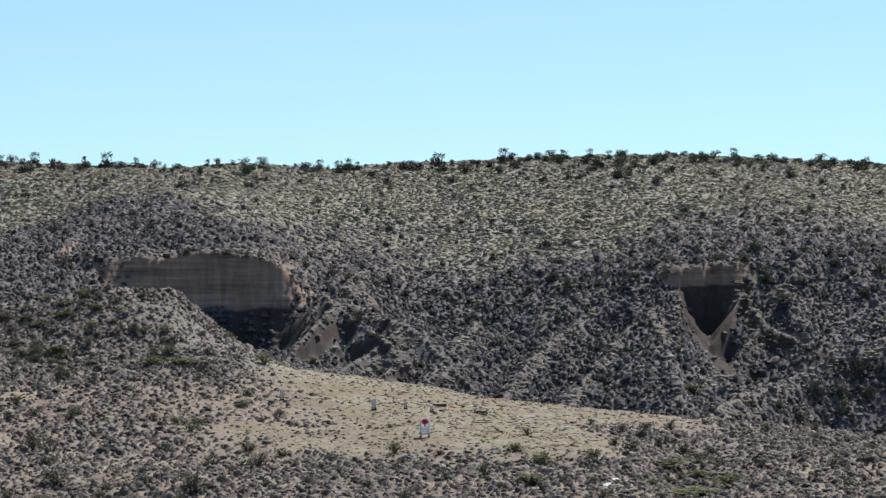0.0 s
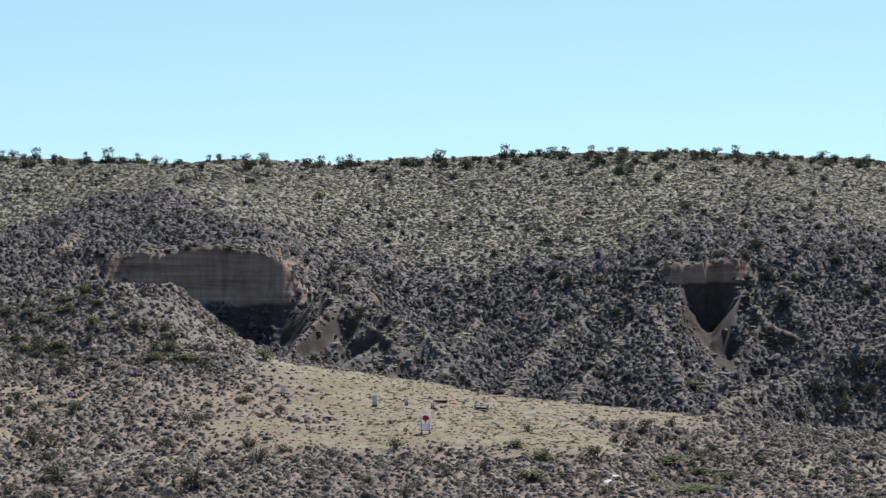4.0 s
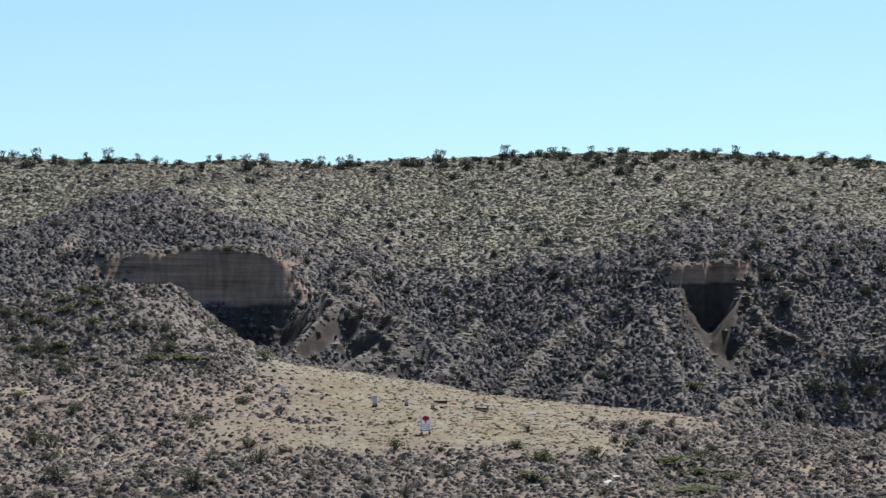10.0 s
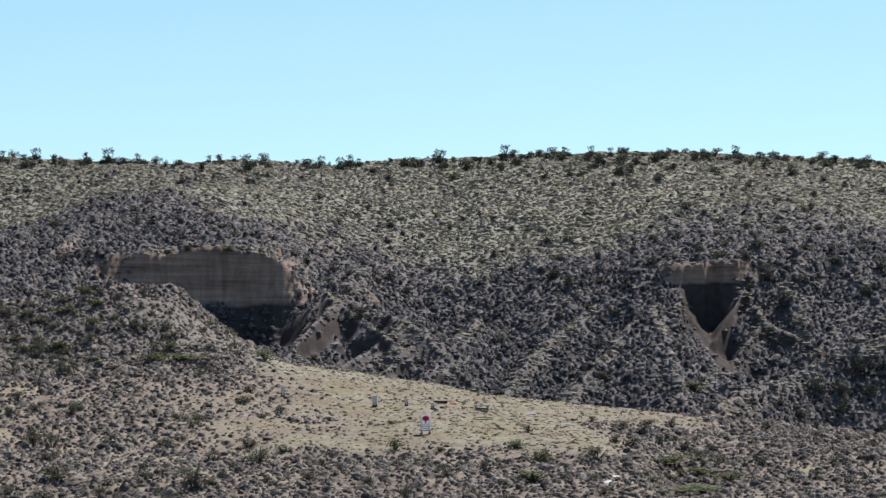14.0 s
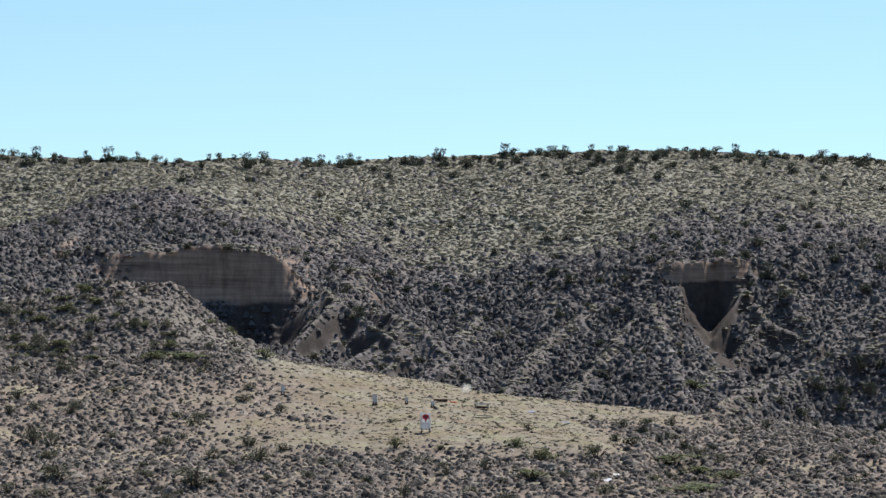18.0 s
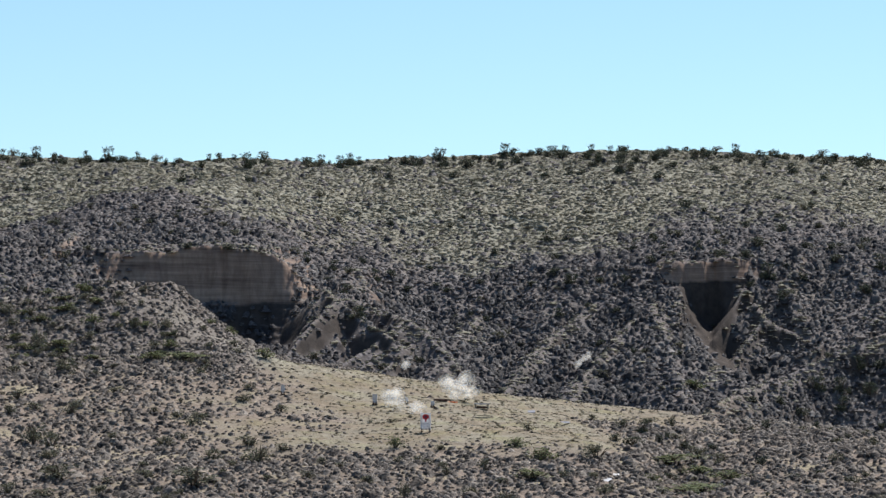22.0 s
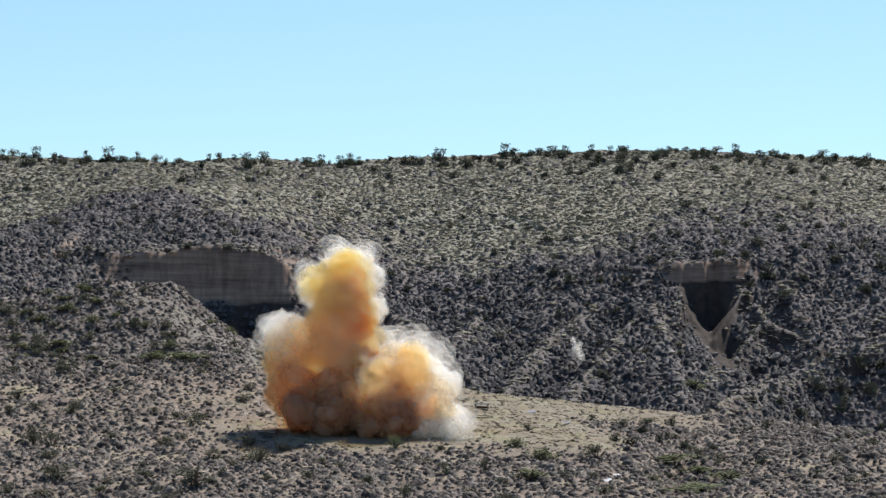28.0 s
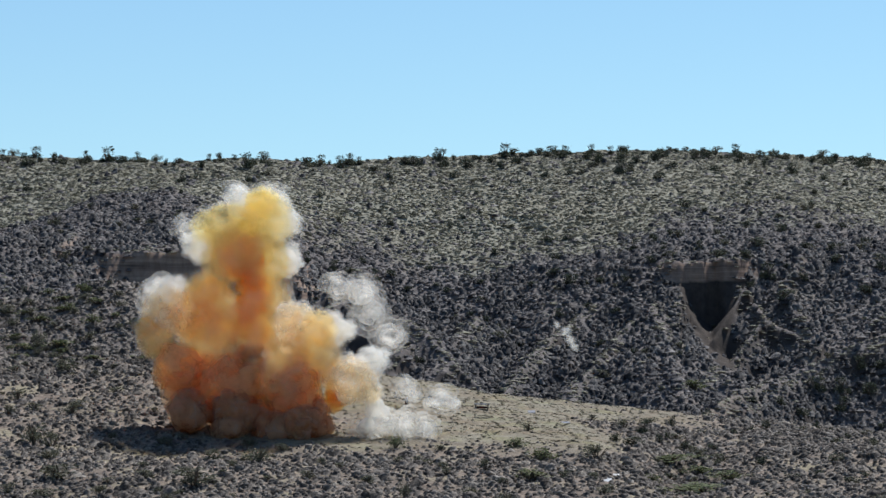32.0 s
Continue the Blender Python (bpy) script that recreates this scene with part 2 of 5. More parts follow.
UPPER = [(-56.3, 364.73, 22.16), (-45, 365.83, 23.61), (-39.62, 369.12, 25.43), (-35.31, 372.42, 27.11), (-31.09, 377.92, 28.55), (-23.38, 387.81, 30.48), (0, 397.71, 30.9), (25.87, 396.06, 31.72), (48.27, 392.21, 29.57), (59.31, 391.11, 28.57)]
SKYLINE = [(-64.36, 416.4, 35.56), (-51.28, 416.4, 35.62), (-44.74, 416.4, 35.36), (-38.2, 416.4, 35.1), (-29.69, 416.4, 34.84), (-25.77, 416.4, 35.23), (-19.88, 416.4, 35.17), (-17.27, 416.4, 34.84), (-12.03, 416.4, 34.71), (-5.49, 416.4, 35.3), (1.05, 416.4, 35.49), (7.59, 416.4, 35.82), (14.13, 416.4, 36.08), (20.67, 416.4, 36.22), (27.21, 416.4, 36.28), (33.75, 416.4, 35.95), (40.29, 416.4, 35.62), (46.83, 416.4, 35.36), (51.28, 416.4, 35.1), (63.18, 416.4, 34.84)]
ROCK_FINS = [(-11.19, 336.69, 16.62, -9.66, 331.19, 15.49, 1.1),
    (-9.66, 331.19, 15.49, -11.92, 325.15, 12.79, 1.1),
    (-11.92, 325.15, 12.79, -13.97, 319.65, 10.1, 1.1),
    (-9.66, 331.19, 15.49, -7.39, 327.35, 13.28, 1.2),
    (-7.39, 327.35, 13.28, -4.77, 324.05, 11.74, 1.2),
    (-11.69, 340.54, 16.95, -6.55, 337.24, 14.9, 0.9),
    (-6.55, 337.24, 14.9, -3.42, 330.64, 13.5, 0.9),
    (-3.42, 330.64, 13.5, -1.23, 326.25, 11.8, 0.9),
    (-3.42, 330.64, 13.5, -6.28, 323.5, 10.96, 1.1),
    (-6.28, 323.5, 10.96, -9.19, 319.1, 8.83, 1.1),
    (-2.01, 328.44, 12.49, -4.23, 321.85, 9.65, 1.1),
    (-4.23, 321.85, 9.65, -5.2, 319.1, 8.18, 1.1),
    (-1.23, 326.25, 11.8, 0.81, 321.85, 9.4, 0.9),
    (0.81, 321.85, 9.4, 3.89, 318.55, 6.58, 0.9),
    (-10.24, 328.44, 12.9, -9.37, 325.15, 11.46, 1.6),
    (-3.19, 329, 12.96, -8.99, 319, 9.01, 1.0),
    (-2.37, 329, 12.13, -7.19, 319, 8.86, 1.0),
    (-1.65, 329, 11.41, -5.1, 319, 8.71, 1.0)]
GULLY_SPURS = [(13.9, 340, 15.2, 8.53, 328, 10.76, 0.8),
    (8.53, 328, 10.76, 5.41, 317, 6.83, 0.8),
    (17.16, 334, 12.71, 14.05, 325, 9.66, 0.75),
    (14.05, 325, 9.66, 10.84, 316, 6.67, 0.75),
    (18.8, 342, 17.16, 20.34, 328, 11.89, 0.5),
    (20.34, 328, 11.89, 20.52, 315, 6.56, 0.5),
    (3.5, 339, 14.36, 0.31, 328, 11.38, 0.65),
    (0.31, 328, 11.38, -0.7, 321, 9.16, 0.65)]
HOLLOW_SPURS = [(21.1, 343.29, 18.69, 23.53, 336.69, 13.71, 1.3),
    (23.53, 336.69, 13.71, 26.2, 330.64, 9.35, 1.3),
    (28.46, 339.99, 16.93, 24.96, 333.39, 12.03, 1.3),
    (29.17, 337.79, 15.61, 29.71, 335.04, 14.08, 1),
    (29.71, 335.04, 14.08, 26.23, 327.89, 9.39, 1),
    (26.23, 327.89, 9.39, 23.02, 319.1, 5.99, 1),
    (29.71, 335.04, 14.08, 32.94, 330.64, 11.68, 1.2)]
NEAR_SPURS = [(41.29, 322.95, 12.97, 34.96, 320.75, 10.38, 0.85),
    (34.96, 320.75, 10.38, 30.67, 318, 8.31, 0.85),
    (30.67, 318, 8.31, 26.1, 311.08, 6.95, 0.85),
    (26.1, 311.08, 6.95, 21.15, 297.83, 4.48, 0.85),
    (-21.51, 291.33, 15.05, -20.05, 291.33, 13.82, 1.5),
    (-20.05, 291.33, 13.82, -17.46, 290.25, 11.59, 1.5),
    (-17.46, 290.25, 11.59, -15.88, 288.08, 10.34, 1.5)]

LAND = [np.array(a) for a in (FRONT, LIP, TERRACE, KNOLL_FOOT, FORE_CREST, RAVINE, FOOT, HOLLOW, CLIFF_FOOT, CLIFF_TOP, SHOULDER, UPPER, SKYLINE)]
BEAR = np.linspace(-0.17, 0.17, 700)


def smooth_row(v, n):
    w = np.hanning(n + 2)[1:-1]
    return np.convolve(np.pad(v, n, mode="edge"), w / w.sum(), mode="same")[n:-n]


def land_table():
    """Depth and height of each landform line, bearing by bearing."""
    ys, zs = [], []
    for a in LAND:
        b = a[:, 0] / a[:, 1]
        ys.append(smooth_row(np.interp(BEAR, b, a[:, 1]), 9))
        zs.append(smooth_row(np.interp(BEAR, b, a[:, 2]), 9))
    return ys, zs


LAND_Y, LAND_Z = land_table()


def hash2(i, j, seed):
    h = np.sin(i * 127.1 + j * 311.7 + seed * 74.7) * 43758.5453
    return h - np.floor(h)


def value_noise(x, y, seed=0):
    i, j = np.floor(x), np.floor(y)
    f, g = x - i, y - j
    f, g = f * f * (3 - 2 * f), g * g * (3 - 2 * g)
    a = hash2(i, j, seed) * (1 - f) + hash2(i + 1, j, seed) * f
    b = hash2(i, j + 1, seed) * (1 - f) + hash2(i + 1, j + 1, seed) * f
    return (a * (1 - g) + b * g) * 2 - 1


def fbm(x, y, seed=0, octaves=4):
    s, amp = 0, 1
    for o in range(octaves):
        s = s + amp * value_noise(x * 2 ** o, y * 2 ** o, seed + o)
        amp *= 0.5
    return s


def soft_step(a, b, v):
    t = np.clip((v - a) / (b - a), 0, 1)
    return t * t * (3 - 2 * t)


def raise_ridges(z, x, y, ridges):
    """Lay tent-shaped spurs over the land: crest from one point to another, falling off at the given slope."""
    for x0, y0, z0, x1, y1, z1, slope in ridges:
        dx, dy = x1 - x0, y1 - y0
        near = (x > min(x0, x1) - 14) & (x < max(x0, x1) + 14) & (y > min(y0, y1) - 12) & (y < max(y0, y1) + 12)
        px, py = x[near], y[near]
        t = np.clip(((px - x0) * dx + (py - y0) * dy) / (dx * dx + dy * dy), 0, 1)
        far = np.hypot(px - x0 - t * dx, py - y0 - t * dy)
        far = far + 0.5 * value_noise(px * 0.55, py * 0.55, 31) * np.minimum(far, 1.5)
        crest = z0 + t * (z1 - z0) + 0.25 * value_noise(px * 0.35, py * 0.35, 33)
        tent = crest - slope * far
        d = tent - z[near]
        z[near] = z[near] + 0.5 * (d + np.sqrt(d * d + 0.06))
    return z


def height(x, y):
    """Height of the land at arrays of places."""
    x, y = np.asarray(x, float), np.asarray(y, float)
    wob = 0.8 * fbm(x * 0.09, y * 0.09, 5, 3) * soft_step(308, 322, y) * soft_step(421, 404, y)
    b = np.clip(x / np.maximum(y, 60), -0.169, 0.169)
    b = b + wob * 0.0016
    yy = y + wob * 0.7
    wall = (soft_step(-0.100, -0.092, b) * soft_step(-0.034, -0.040, b) + soft_step(0.058, 0.062, b) * soft_step(0.085, 0.081, b)) * soft_step(326, 331, y) * soft_step(350, 346, y)
    # buttresses and runnels on the cliff faces
    yy = yy + wall * (0.8 * np.abs(value_noise(x * 0.33, y * 0.02, 71)) + 0.45 * np.abs(value_noise(x * 0.9, y * 0.03, 72)) + 0.2 * value_noise(x * 2.4, y * 0.1, 73) - 0.5)
    z = np.zeros_like(yy)
    prev_y, prev_z = np.full_like(yy, 60.0), np.full_like(yy, -0.6)
    for ly, lz in zip(LAND_Y, LAND_Z):
        cy, cz = np.interp(b, BEAR, ly), np.interp(b, BEAR, lz)
        t = (yy - prev_y) / np.maximum(cy - prev_y, 0.3)
        z = np.where((t >= 0) & (t <= 1), prev_z + t * (cz - prev_z), z)
        prev_y, prev_z = cy, cz
    t = np.clip((yy - prev_y) / 130, 0, 1)
    z = np.where(yy > prev_y, prev_z - 9 * t * t - 14 * np.clip((yy - 600) / 1500, 0, 1), z)
    t = np.clip(y / 60, 0, 1)
    z = np.where(y < 60, -0.6 * t * t, z)
    z = z + wall * (0.10 * np.sin(6.28 * z / 0.85 + x * 0.05) + 0.05 * np.sin(6.28 * z / 0.31))
    back = soft_step(311, 323, y)
    steep = back * soft_step(357, 336, y)
    # erosion gullies run slantwise down the steep faces
    sx = x - 0.28 * (y - 335)
    g = 1 - np.abs(value_noise(sx * 0.20 + 0.5 * value_noise(x * 0.1, y * 0.1, 8), y * 0.05, 3))
    g2 = 1 - np.abs(value_noise(sx * 0.55 + 0.5 * value_noise(x * 0.3, y * 0.3, 9), y * 0.14, 4))
    cliff = soft_step(-0.100, -0.092, b) * soft_step(-0.034, -0.040, b) + soft_step(0.058, 0.062, b) * soft_step(0.085, 0.081, b)
    z = z + steep * (1 - 0.72 * cliff) * (1.8 * (g - 0.62) + 0.7 * (g2 - 0.6))
    upper = back * soft_step(341, 355, y) * soft_step(416, 402, y)
    z = z + upper * (0.9 * fbm(x * 0.035, y * 0.05, 12, 3))
    z = z + 0.10 * fbm(x * 0.6, y * 0.6, 17, 2) * soft_step(150, 200, y) * np.where(y > 300, 2.0, 1.0)
    z = z + 0.35 * fbm(x * 0.07, y * 0.07, 19, 2) * soft_step(205, 220, y) * soft_step(284, 277, y)
    for ridges in (ROCK_FINS, GULLY_SPURS, HOLLOW_SPURS, NEAR_SPURS):
        z = raise_ridges(z, x, y, ridges)
    far = soft_step(600, 2500, np.hypot(x, y - 300))
    z = np.where(y < 60, z, z * (1 - far) + far * 12 * (1 + 0.4 * fbm(x * 0.002, y * 0.002, 40, 2)) * soft_step(60, 1500, y))
    return z
# ---- the land: one sheet from behind the camera to the horizon ----
def mesh_object(name, verts, faces, mat, smooth=False):
    """One mesh from arrays: verts (n, 3), faces (m, 3 or 4)."""
    me = bpy.data.meshes.new(name)
    n, k = len(faces), faces.shape[1]
    me.vertices.add(len(verts))
    me.vertices.foreach_set("co", np.asarray(verts, np.float32).ravel())
    me.loops.add(n * k)
    me.loops.foreach_set("vertex_index", np.asarray(faces, np.int32).ravel())
    me.polygons.add(n)
    me.polygons.foreach_set("loop_start", np.arange(n, dtype=np.int32) * k)
    me.polygons.foreach_set("use_smooth", np.full(n, smooth))
    me.update(calc_edges=True)
    me.materials.append(mat)
    return new(name, me)


def grassiness(x, y):
    """Where short dry grass covers the gravel: the terrace and patches of the bowl above."""
    edge = 1.4 * fbm(x * 0.12, y * 0.12, 51, 3)
    terrace = soft_step(-3, 7, x + 14.5 + edge * 6.0) * soft_step(-1, 5, 13.5 + (287 - y) * 0.03 - x + edge * 3.5) * soft_step(237, 247, y + edge * 4.0) * soft_step(291, 286, y)
    terrace = np.maximum(terrace, 0.85 * soft_step(271, 279, y + edge) * soft_step(291, 287, y) * soft_step(3, 7, x) * soft_step(23, 17, x + edge))
    c = x / np.maximum(y, 60)
    y = y - 10 * soft_step(-0.052, -0.042, c) * soft_step(0.014, -0.008, c) - 8 * soft_step(0.05, 0.066, c)
    bowl = soft_step(349, 358, y + edge * 3) * (0.75 + 0.25 * edge) * soft_step(440, 425, y)
    bowl = np.maximum(bowl * soft_step(-0.075, -0.06, x / np.maximum(y, 60)), 1.1 * soft_step(361, 364, y + edge) * soft_step(440, 425, y))
    return np.clip(np.maximum(terrace, 0.95 * bowl), 0, 1)


def lit_crest_grass(x, y):
    """Pale grass along the spur crests; its tone also paints their lit edge."""
    out = np.zeros_like(x)
    for x0, y0, z0, x1, y1, z1, slope in HOLLOW_SPURS[1:] + ROCK_FINS + GULLY_SPURS[:4] + NEAR_SPURS[:4]:
        dx, dy = x1 - x0, y1 - y0
        t = np.clip(((x - x0) * dx + (y - y0) * dy) / (dx * dx + dy * dy), 0, 1)
        out = np.maximum(out, soft_step(1.1, 0.35, np.hypot(x - x0 - t * dx, y - y0 - t * dy)))
    return out


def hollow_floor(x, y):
    """The bare dark mudstone gash in the hollow, shade put into its colour, wide at the cliff and narrow where it
    drains.
    """
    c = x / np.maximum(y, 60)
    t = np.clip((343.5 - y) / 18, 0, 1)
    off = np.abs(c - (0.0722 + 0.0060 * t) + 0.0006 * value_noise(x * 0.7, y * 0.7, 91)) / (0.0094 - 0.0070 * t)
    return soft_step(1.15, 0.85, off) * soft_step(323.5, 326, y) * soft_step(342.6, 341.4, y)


LAND_YS = np.concatenate([[-3000, -1200, -500, -200, -80, -30], np.arange(0, 200, 10), np.arange(200, 298, 0.5), np.arange(298, 317, 1.0),
                          np.arange(317, 352, 0.18), np.arange(352, 419, 0.45), np.arange(419, 440, 2), [445, 460, 500, 560, 700, 900, 1300, 2000, 3200, 4500]])
LAND_C = np.concatenate([-np.geomspace(16, 0.15, 13), np.linspace(-0.145, 0.145, 430), np.geomspace(0.15, 16, 13)])
LAND_X = LAND_C[None, :] * np.maximum(LAND_YS, 150)[:, None]
LAND_H = height(LAND_X.ravel(), np.repeat(LAND_YS, len(LAND_C))).reshape(LAND_X.shape)


def ground_at(x, y):
    """Height of the built sheet at arrays of places."""
    x, y = np.asarray(x, float), np.asarray(y, float)
    i = np.clip(np.searchsorted(LAND_YS, y) - 1, 0, len(LAND_YS) - 2)
    c = x / np.maximum(y, 150)
    j = np.clip(np.searchsorted(LAND_C, c) - 1, 0, len(LAND_C) - 2)
    f = np.clip((y - LAND_YS[i]) / (LAND_YS[i + 1] - LAND_YS[i]), 0, 1)
    g = np.clip((c - LAND_C[j]) / (LAND_C[j + 1] - LAND_C[j]), 0, 1)
    return (LAND_H[i, j] * (1 - g) + LAND_H[i, j + 1] * g) * (1 - f) + (LAND_H[i + 1, j] * (1 - g) + LAND_H[i + 1, j + 1] * g) * f


def build_land():
    x, y = LAND_X, np.repeat(LAND_YS[:, None], len(LAND_C), 1)
    rows, cols = x.shape
    i = np.arange(rows * cols).reshape(rows, cols)
    quads = np.stack([i[:-1, :-1], i[:-1, 1:], i[1:, 1:], i[1:, :-1]], -1).reshape(-1, 4)
    ob = mesh_object("ground", np.stack([x.ravel(), y.ravel(), LAND_H.ravel()], 1), quads, GROUND, True)
    at = ob.data.attributes.new("grass", "FLOAT", "POINT")
    at.data.foreach_set("value", grassiness(x.ravel(), y.ravel()).astype(np.float32))
    # slopes whose soil colour carries the shade between the plants
    at = ob.data.attributes.new("slope_shade", "FLOAT", "POINT")
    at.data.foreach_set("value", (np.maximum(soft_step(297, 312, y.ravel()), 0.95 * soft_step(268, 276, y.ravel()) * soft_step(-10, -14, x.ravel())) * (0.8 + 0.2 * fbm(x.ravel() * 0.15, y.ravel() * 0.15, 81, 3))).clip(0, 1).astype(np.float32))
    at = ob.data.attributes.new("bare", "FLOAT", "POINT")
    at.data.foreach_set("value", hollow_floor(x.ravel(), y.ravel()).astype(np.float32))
    tagged(ob, "dry gravelly desert hillside with eroded sandstone cliffs and gullies", "ground", kind="structure")


build_land()


# ---- low scrub and tufts, too many to count ----
def cushions(name, x, y, size, tall, mat, label, rng, sides=5):
    """Small shrubs: uneven rounded cushions of fine leaves, each turned and dented on its own."""
    n = len(x)
    z = ground_at(x, y)
    turn = rng.uniform(0, 6.28, n)[:, None] + np.arange(sides)[None, :] * (2 * np.pi / sides) + rng.uniform(-0.3, 0.3, (n, sides))
    lean_x, lean_y = rng.uniform(-0.12, 0.12, n) * size, rng.uniform(-0.12, 0.12, n) * size
    rings = []
    for level, (rad, up) in enumerate(((0.62, -0.20), (0.44, 0.58), (0.22, 0.92))):
        r = size[:, None] * rad * rng.uniform(0.6, 1.4, (n, sides))
        a = turn + 0.5 * level
        rings.append(np.stack([x[:, None] + r * np.cos(a) + up * lean_x[:, None], y[:, None] + r * np.sin(a) + up * lean_y[:, None],
                               z[:, None] + tall[:, None] * up * rng.uniform(0.6, 1.4, (n, sides))], -1))
    apex = np.stack([x + lean_x, y + lean_y, z + tall * rng.uniform(0.85, 1.15, n)], -1)[:, None]
    verts = np.concatenate(rings + [apex], 1)
    s = np.arange(sides)
    q = (s + 1) % sides
    f = []
    for k in (0, sides):
        f += [np.stack([k + s, k + q, k + sides + q], 1), np.stack([k + s, k + sides + q, k + sides + s], 1)]
    f.append(np.stack([2 * sides + s, 2 * sides + q, np.full(sides, 3 * sides)], 1))
    f = np.concatenate(f)
    faces = (np.arange(n)[:, None, None] * verts.shape[1] + f[None]).reshape(-1, 3)
    tagged(mesh_object(name, verts.reshape(-1, 3), faces, mat, True), label, "scrub", kind="stuff")


def scatter(n, y0, y1, rng, wide=0.138):
    y = np.sqrt(rng.uniform(y0 * y0, y1 * y1, n))
    return rng.uniform(-wide, wide, n) * y, y


def spread(gap, y0, y1, rng, wide=0.136):
    """Plants that keep their distance from one another, as roots compete for water."""
    gx, gy = np.meshgrid(np.arange(-wide * y1, wide * y1, gap), np.arange(y0, y1, gap))
    x = gx.ravel() + rng.uniform(-0.5, 0.5, gx.size) * gap
    y = gy.ravel() + rng.uniform(-0.5, 0.5, gx.size) * gap
    keep = np.abs(x) < wide * y
    return x[keep], y[keep]


def slope_at(x, y):
    return np.hypot(ground_at(x + 0.4, y) - ground_at(x - 0.4, y), ground_at(x, y + 0.4) - ground_at(x, y - 0.4)) / 0.8


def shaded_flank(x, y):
    """Where thick dark scrub puts the shade of each spur's eastern foot into colour."""
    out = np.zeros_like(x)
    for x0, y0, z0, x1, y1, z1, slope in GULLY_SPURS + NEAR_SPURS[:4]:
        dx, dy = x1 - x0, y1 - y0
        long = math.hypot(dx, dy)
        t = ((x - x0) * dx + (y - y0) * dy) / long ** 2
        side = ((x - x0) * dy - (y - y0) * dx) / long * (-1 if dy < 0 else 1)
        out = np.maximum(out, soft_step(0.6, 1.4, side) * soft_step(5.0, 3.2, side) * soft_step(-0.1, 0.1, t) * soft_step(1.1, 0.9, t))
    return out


def crest_or_gully(x, y, reach=3.2):
    """How far the ground stands above (or lies below) its surroundings."""
    z = 0.0
    for i in range(8):
        a = i * math.pi / 4
        z = z + ground_at(x + reach * math.cos(a), y + reach * math.sin(a)) / 8
    return ground_at(x, y) - z


def scrub_everywhere():
    rng = np.random.default_rng(7)
    # gravel flats and knoll in front
    x, y = spread(0.47, 208, 311, rng)
    thin = 0.10 + 0.30 * soft_step(0.1, 0.6, fbm(x * 0.10, y * 0.05, 87, 3)) * soft_step(285, 270, y)
    keep = rng.uniform(0, 1, len(x)) > np.maximum(grassiness(x, y) ** 0.5 * 0.99, thin)
    keep &= (y < 293) | (x < 17)
    x, y = x[keep], y[keep]
    kx, ky = spread(0.50, 267, 300, rng)
    on = (kx < -10.5 - 0.3 * np.abs(ky - 283)) & (rng.uniform(0, 1, len(kx)) < 0.85)
    x, y = np.concatenate([x, kx[on]]), np.concatenate([y, ky[on]])
    s = (0.14 + rng.gamma(2.4, 0.095, len(x))).clip(0.15, 0.9) * (1 - 0.45 * np.sqrt(grassiness(x, y)))
    cushions("scrub", x, y, s, s * rng.uniform(0.26, 0.46, len(x)), FLAT_SCRUB, "low grey-brown desert scrub dotted over gravel", rng)
    x, y = scatter(12000, 238, 292, rng, 0.09)
    keep = rng.uniform(0, 1, len(x)) < grassiness(x, y)
    x, y = x[keep], y[keep]
    s = rng.gamma(3, 0.06, len(x)).clip(0.05, 0.4)
    cushions("grass_tufts", x, y, s, s * 0.16, DRY_GRASS, "short straw-coloured dry grass tufts", rng, 4)
    # back slopes: pale grass in the bowl, dark woody scrub on the steep shaded faces
    x, y = spread(0.44, 293, 418, rng)
    keep = (y > 308) | (x > 17)
    x, y = x[keep], y[keep]
    b = x / y
    bare = hollow_floor(x, y) > 0.5
    fin = (b > -0.047) & (b < 0.0) & (y < 345)
    end = (b > -0.042) & (b < -0.028) & (y > 335)
    easy = np.where(end, 0.4, 1.0) * np.where(b > 0.088, 0.5, 1.0)
    keep = (slope_at(x, y) * easy < np.where(fin, rng.uniform(0.7, 1.4, len(x)), rng.uniform(1.4, 2.8, len(x)))) & ~(bare & (rng.uniform(0, 1, len(x)) < 0.93))
    keep &= rng.uniform(0, 1, len(x)) > 0.06
    x, y = x[keep], y[keep]
    b = x / y
    # pale crest grass and dark gully thickets also paint the slope's form shading
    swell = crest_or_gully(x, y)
    pale = rng.uniform(0, 1, len(x)) < np.maximum(grassiness(x, y) * 0.92, np.maximum(lit_crest_grass(x, y) * 0.9, 0.7 * soft_step(0.3, 0.9, swell)))
    thicket_shade = np.maximum(0.45 * soft_step(-0.1, 0.6, fbm(x * 0.12, y * 0.12, 61, 3)), soft_step(0.05, -0.75, swell))
    thicket_shade = np.maximum(thicket_shade, 0.85 * shaded_flank(x, y))
    dim = ~pale & (rng.uniform(0, 1, len(x)) < 0.08 + (0.16 + 0.72 * thicket_shade) * soft_step(358, 346, y + 40 * np.maximum(0, 0.02 - b)))
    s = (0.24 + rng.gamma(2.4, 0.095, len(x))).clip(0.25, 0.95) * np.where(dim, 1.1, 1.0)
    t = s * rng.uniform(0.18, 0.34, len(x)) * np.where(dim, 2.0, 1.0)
    rest = ~pale & ~dim
    cushions("hillside_scrub", x[rest], y[rest], s[rest], t[rest], SCRUB, "dense grey-green scrub covering the hillside", rng)
    cushions("dark_scrub", x[dim], y[dim], s[dim], t[dim], DARK_SCRUB, "dark woody scrub, its tone part shade, on steep eroded slopes", rng)
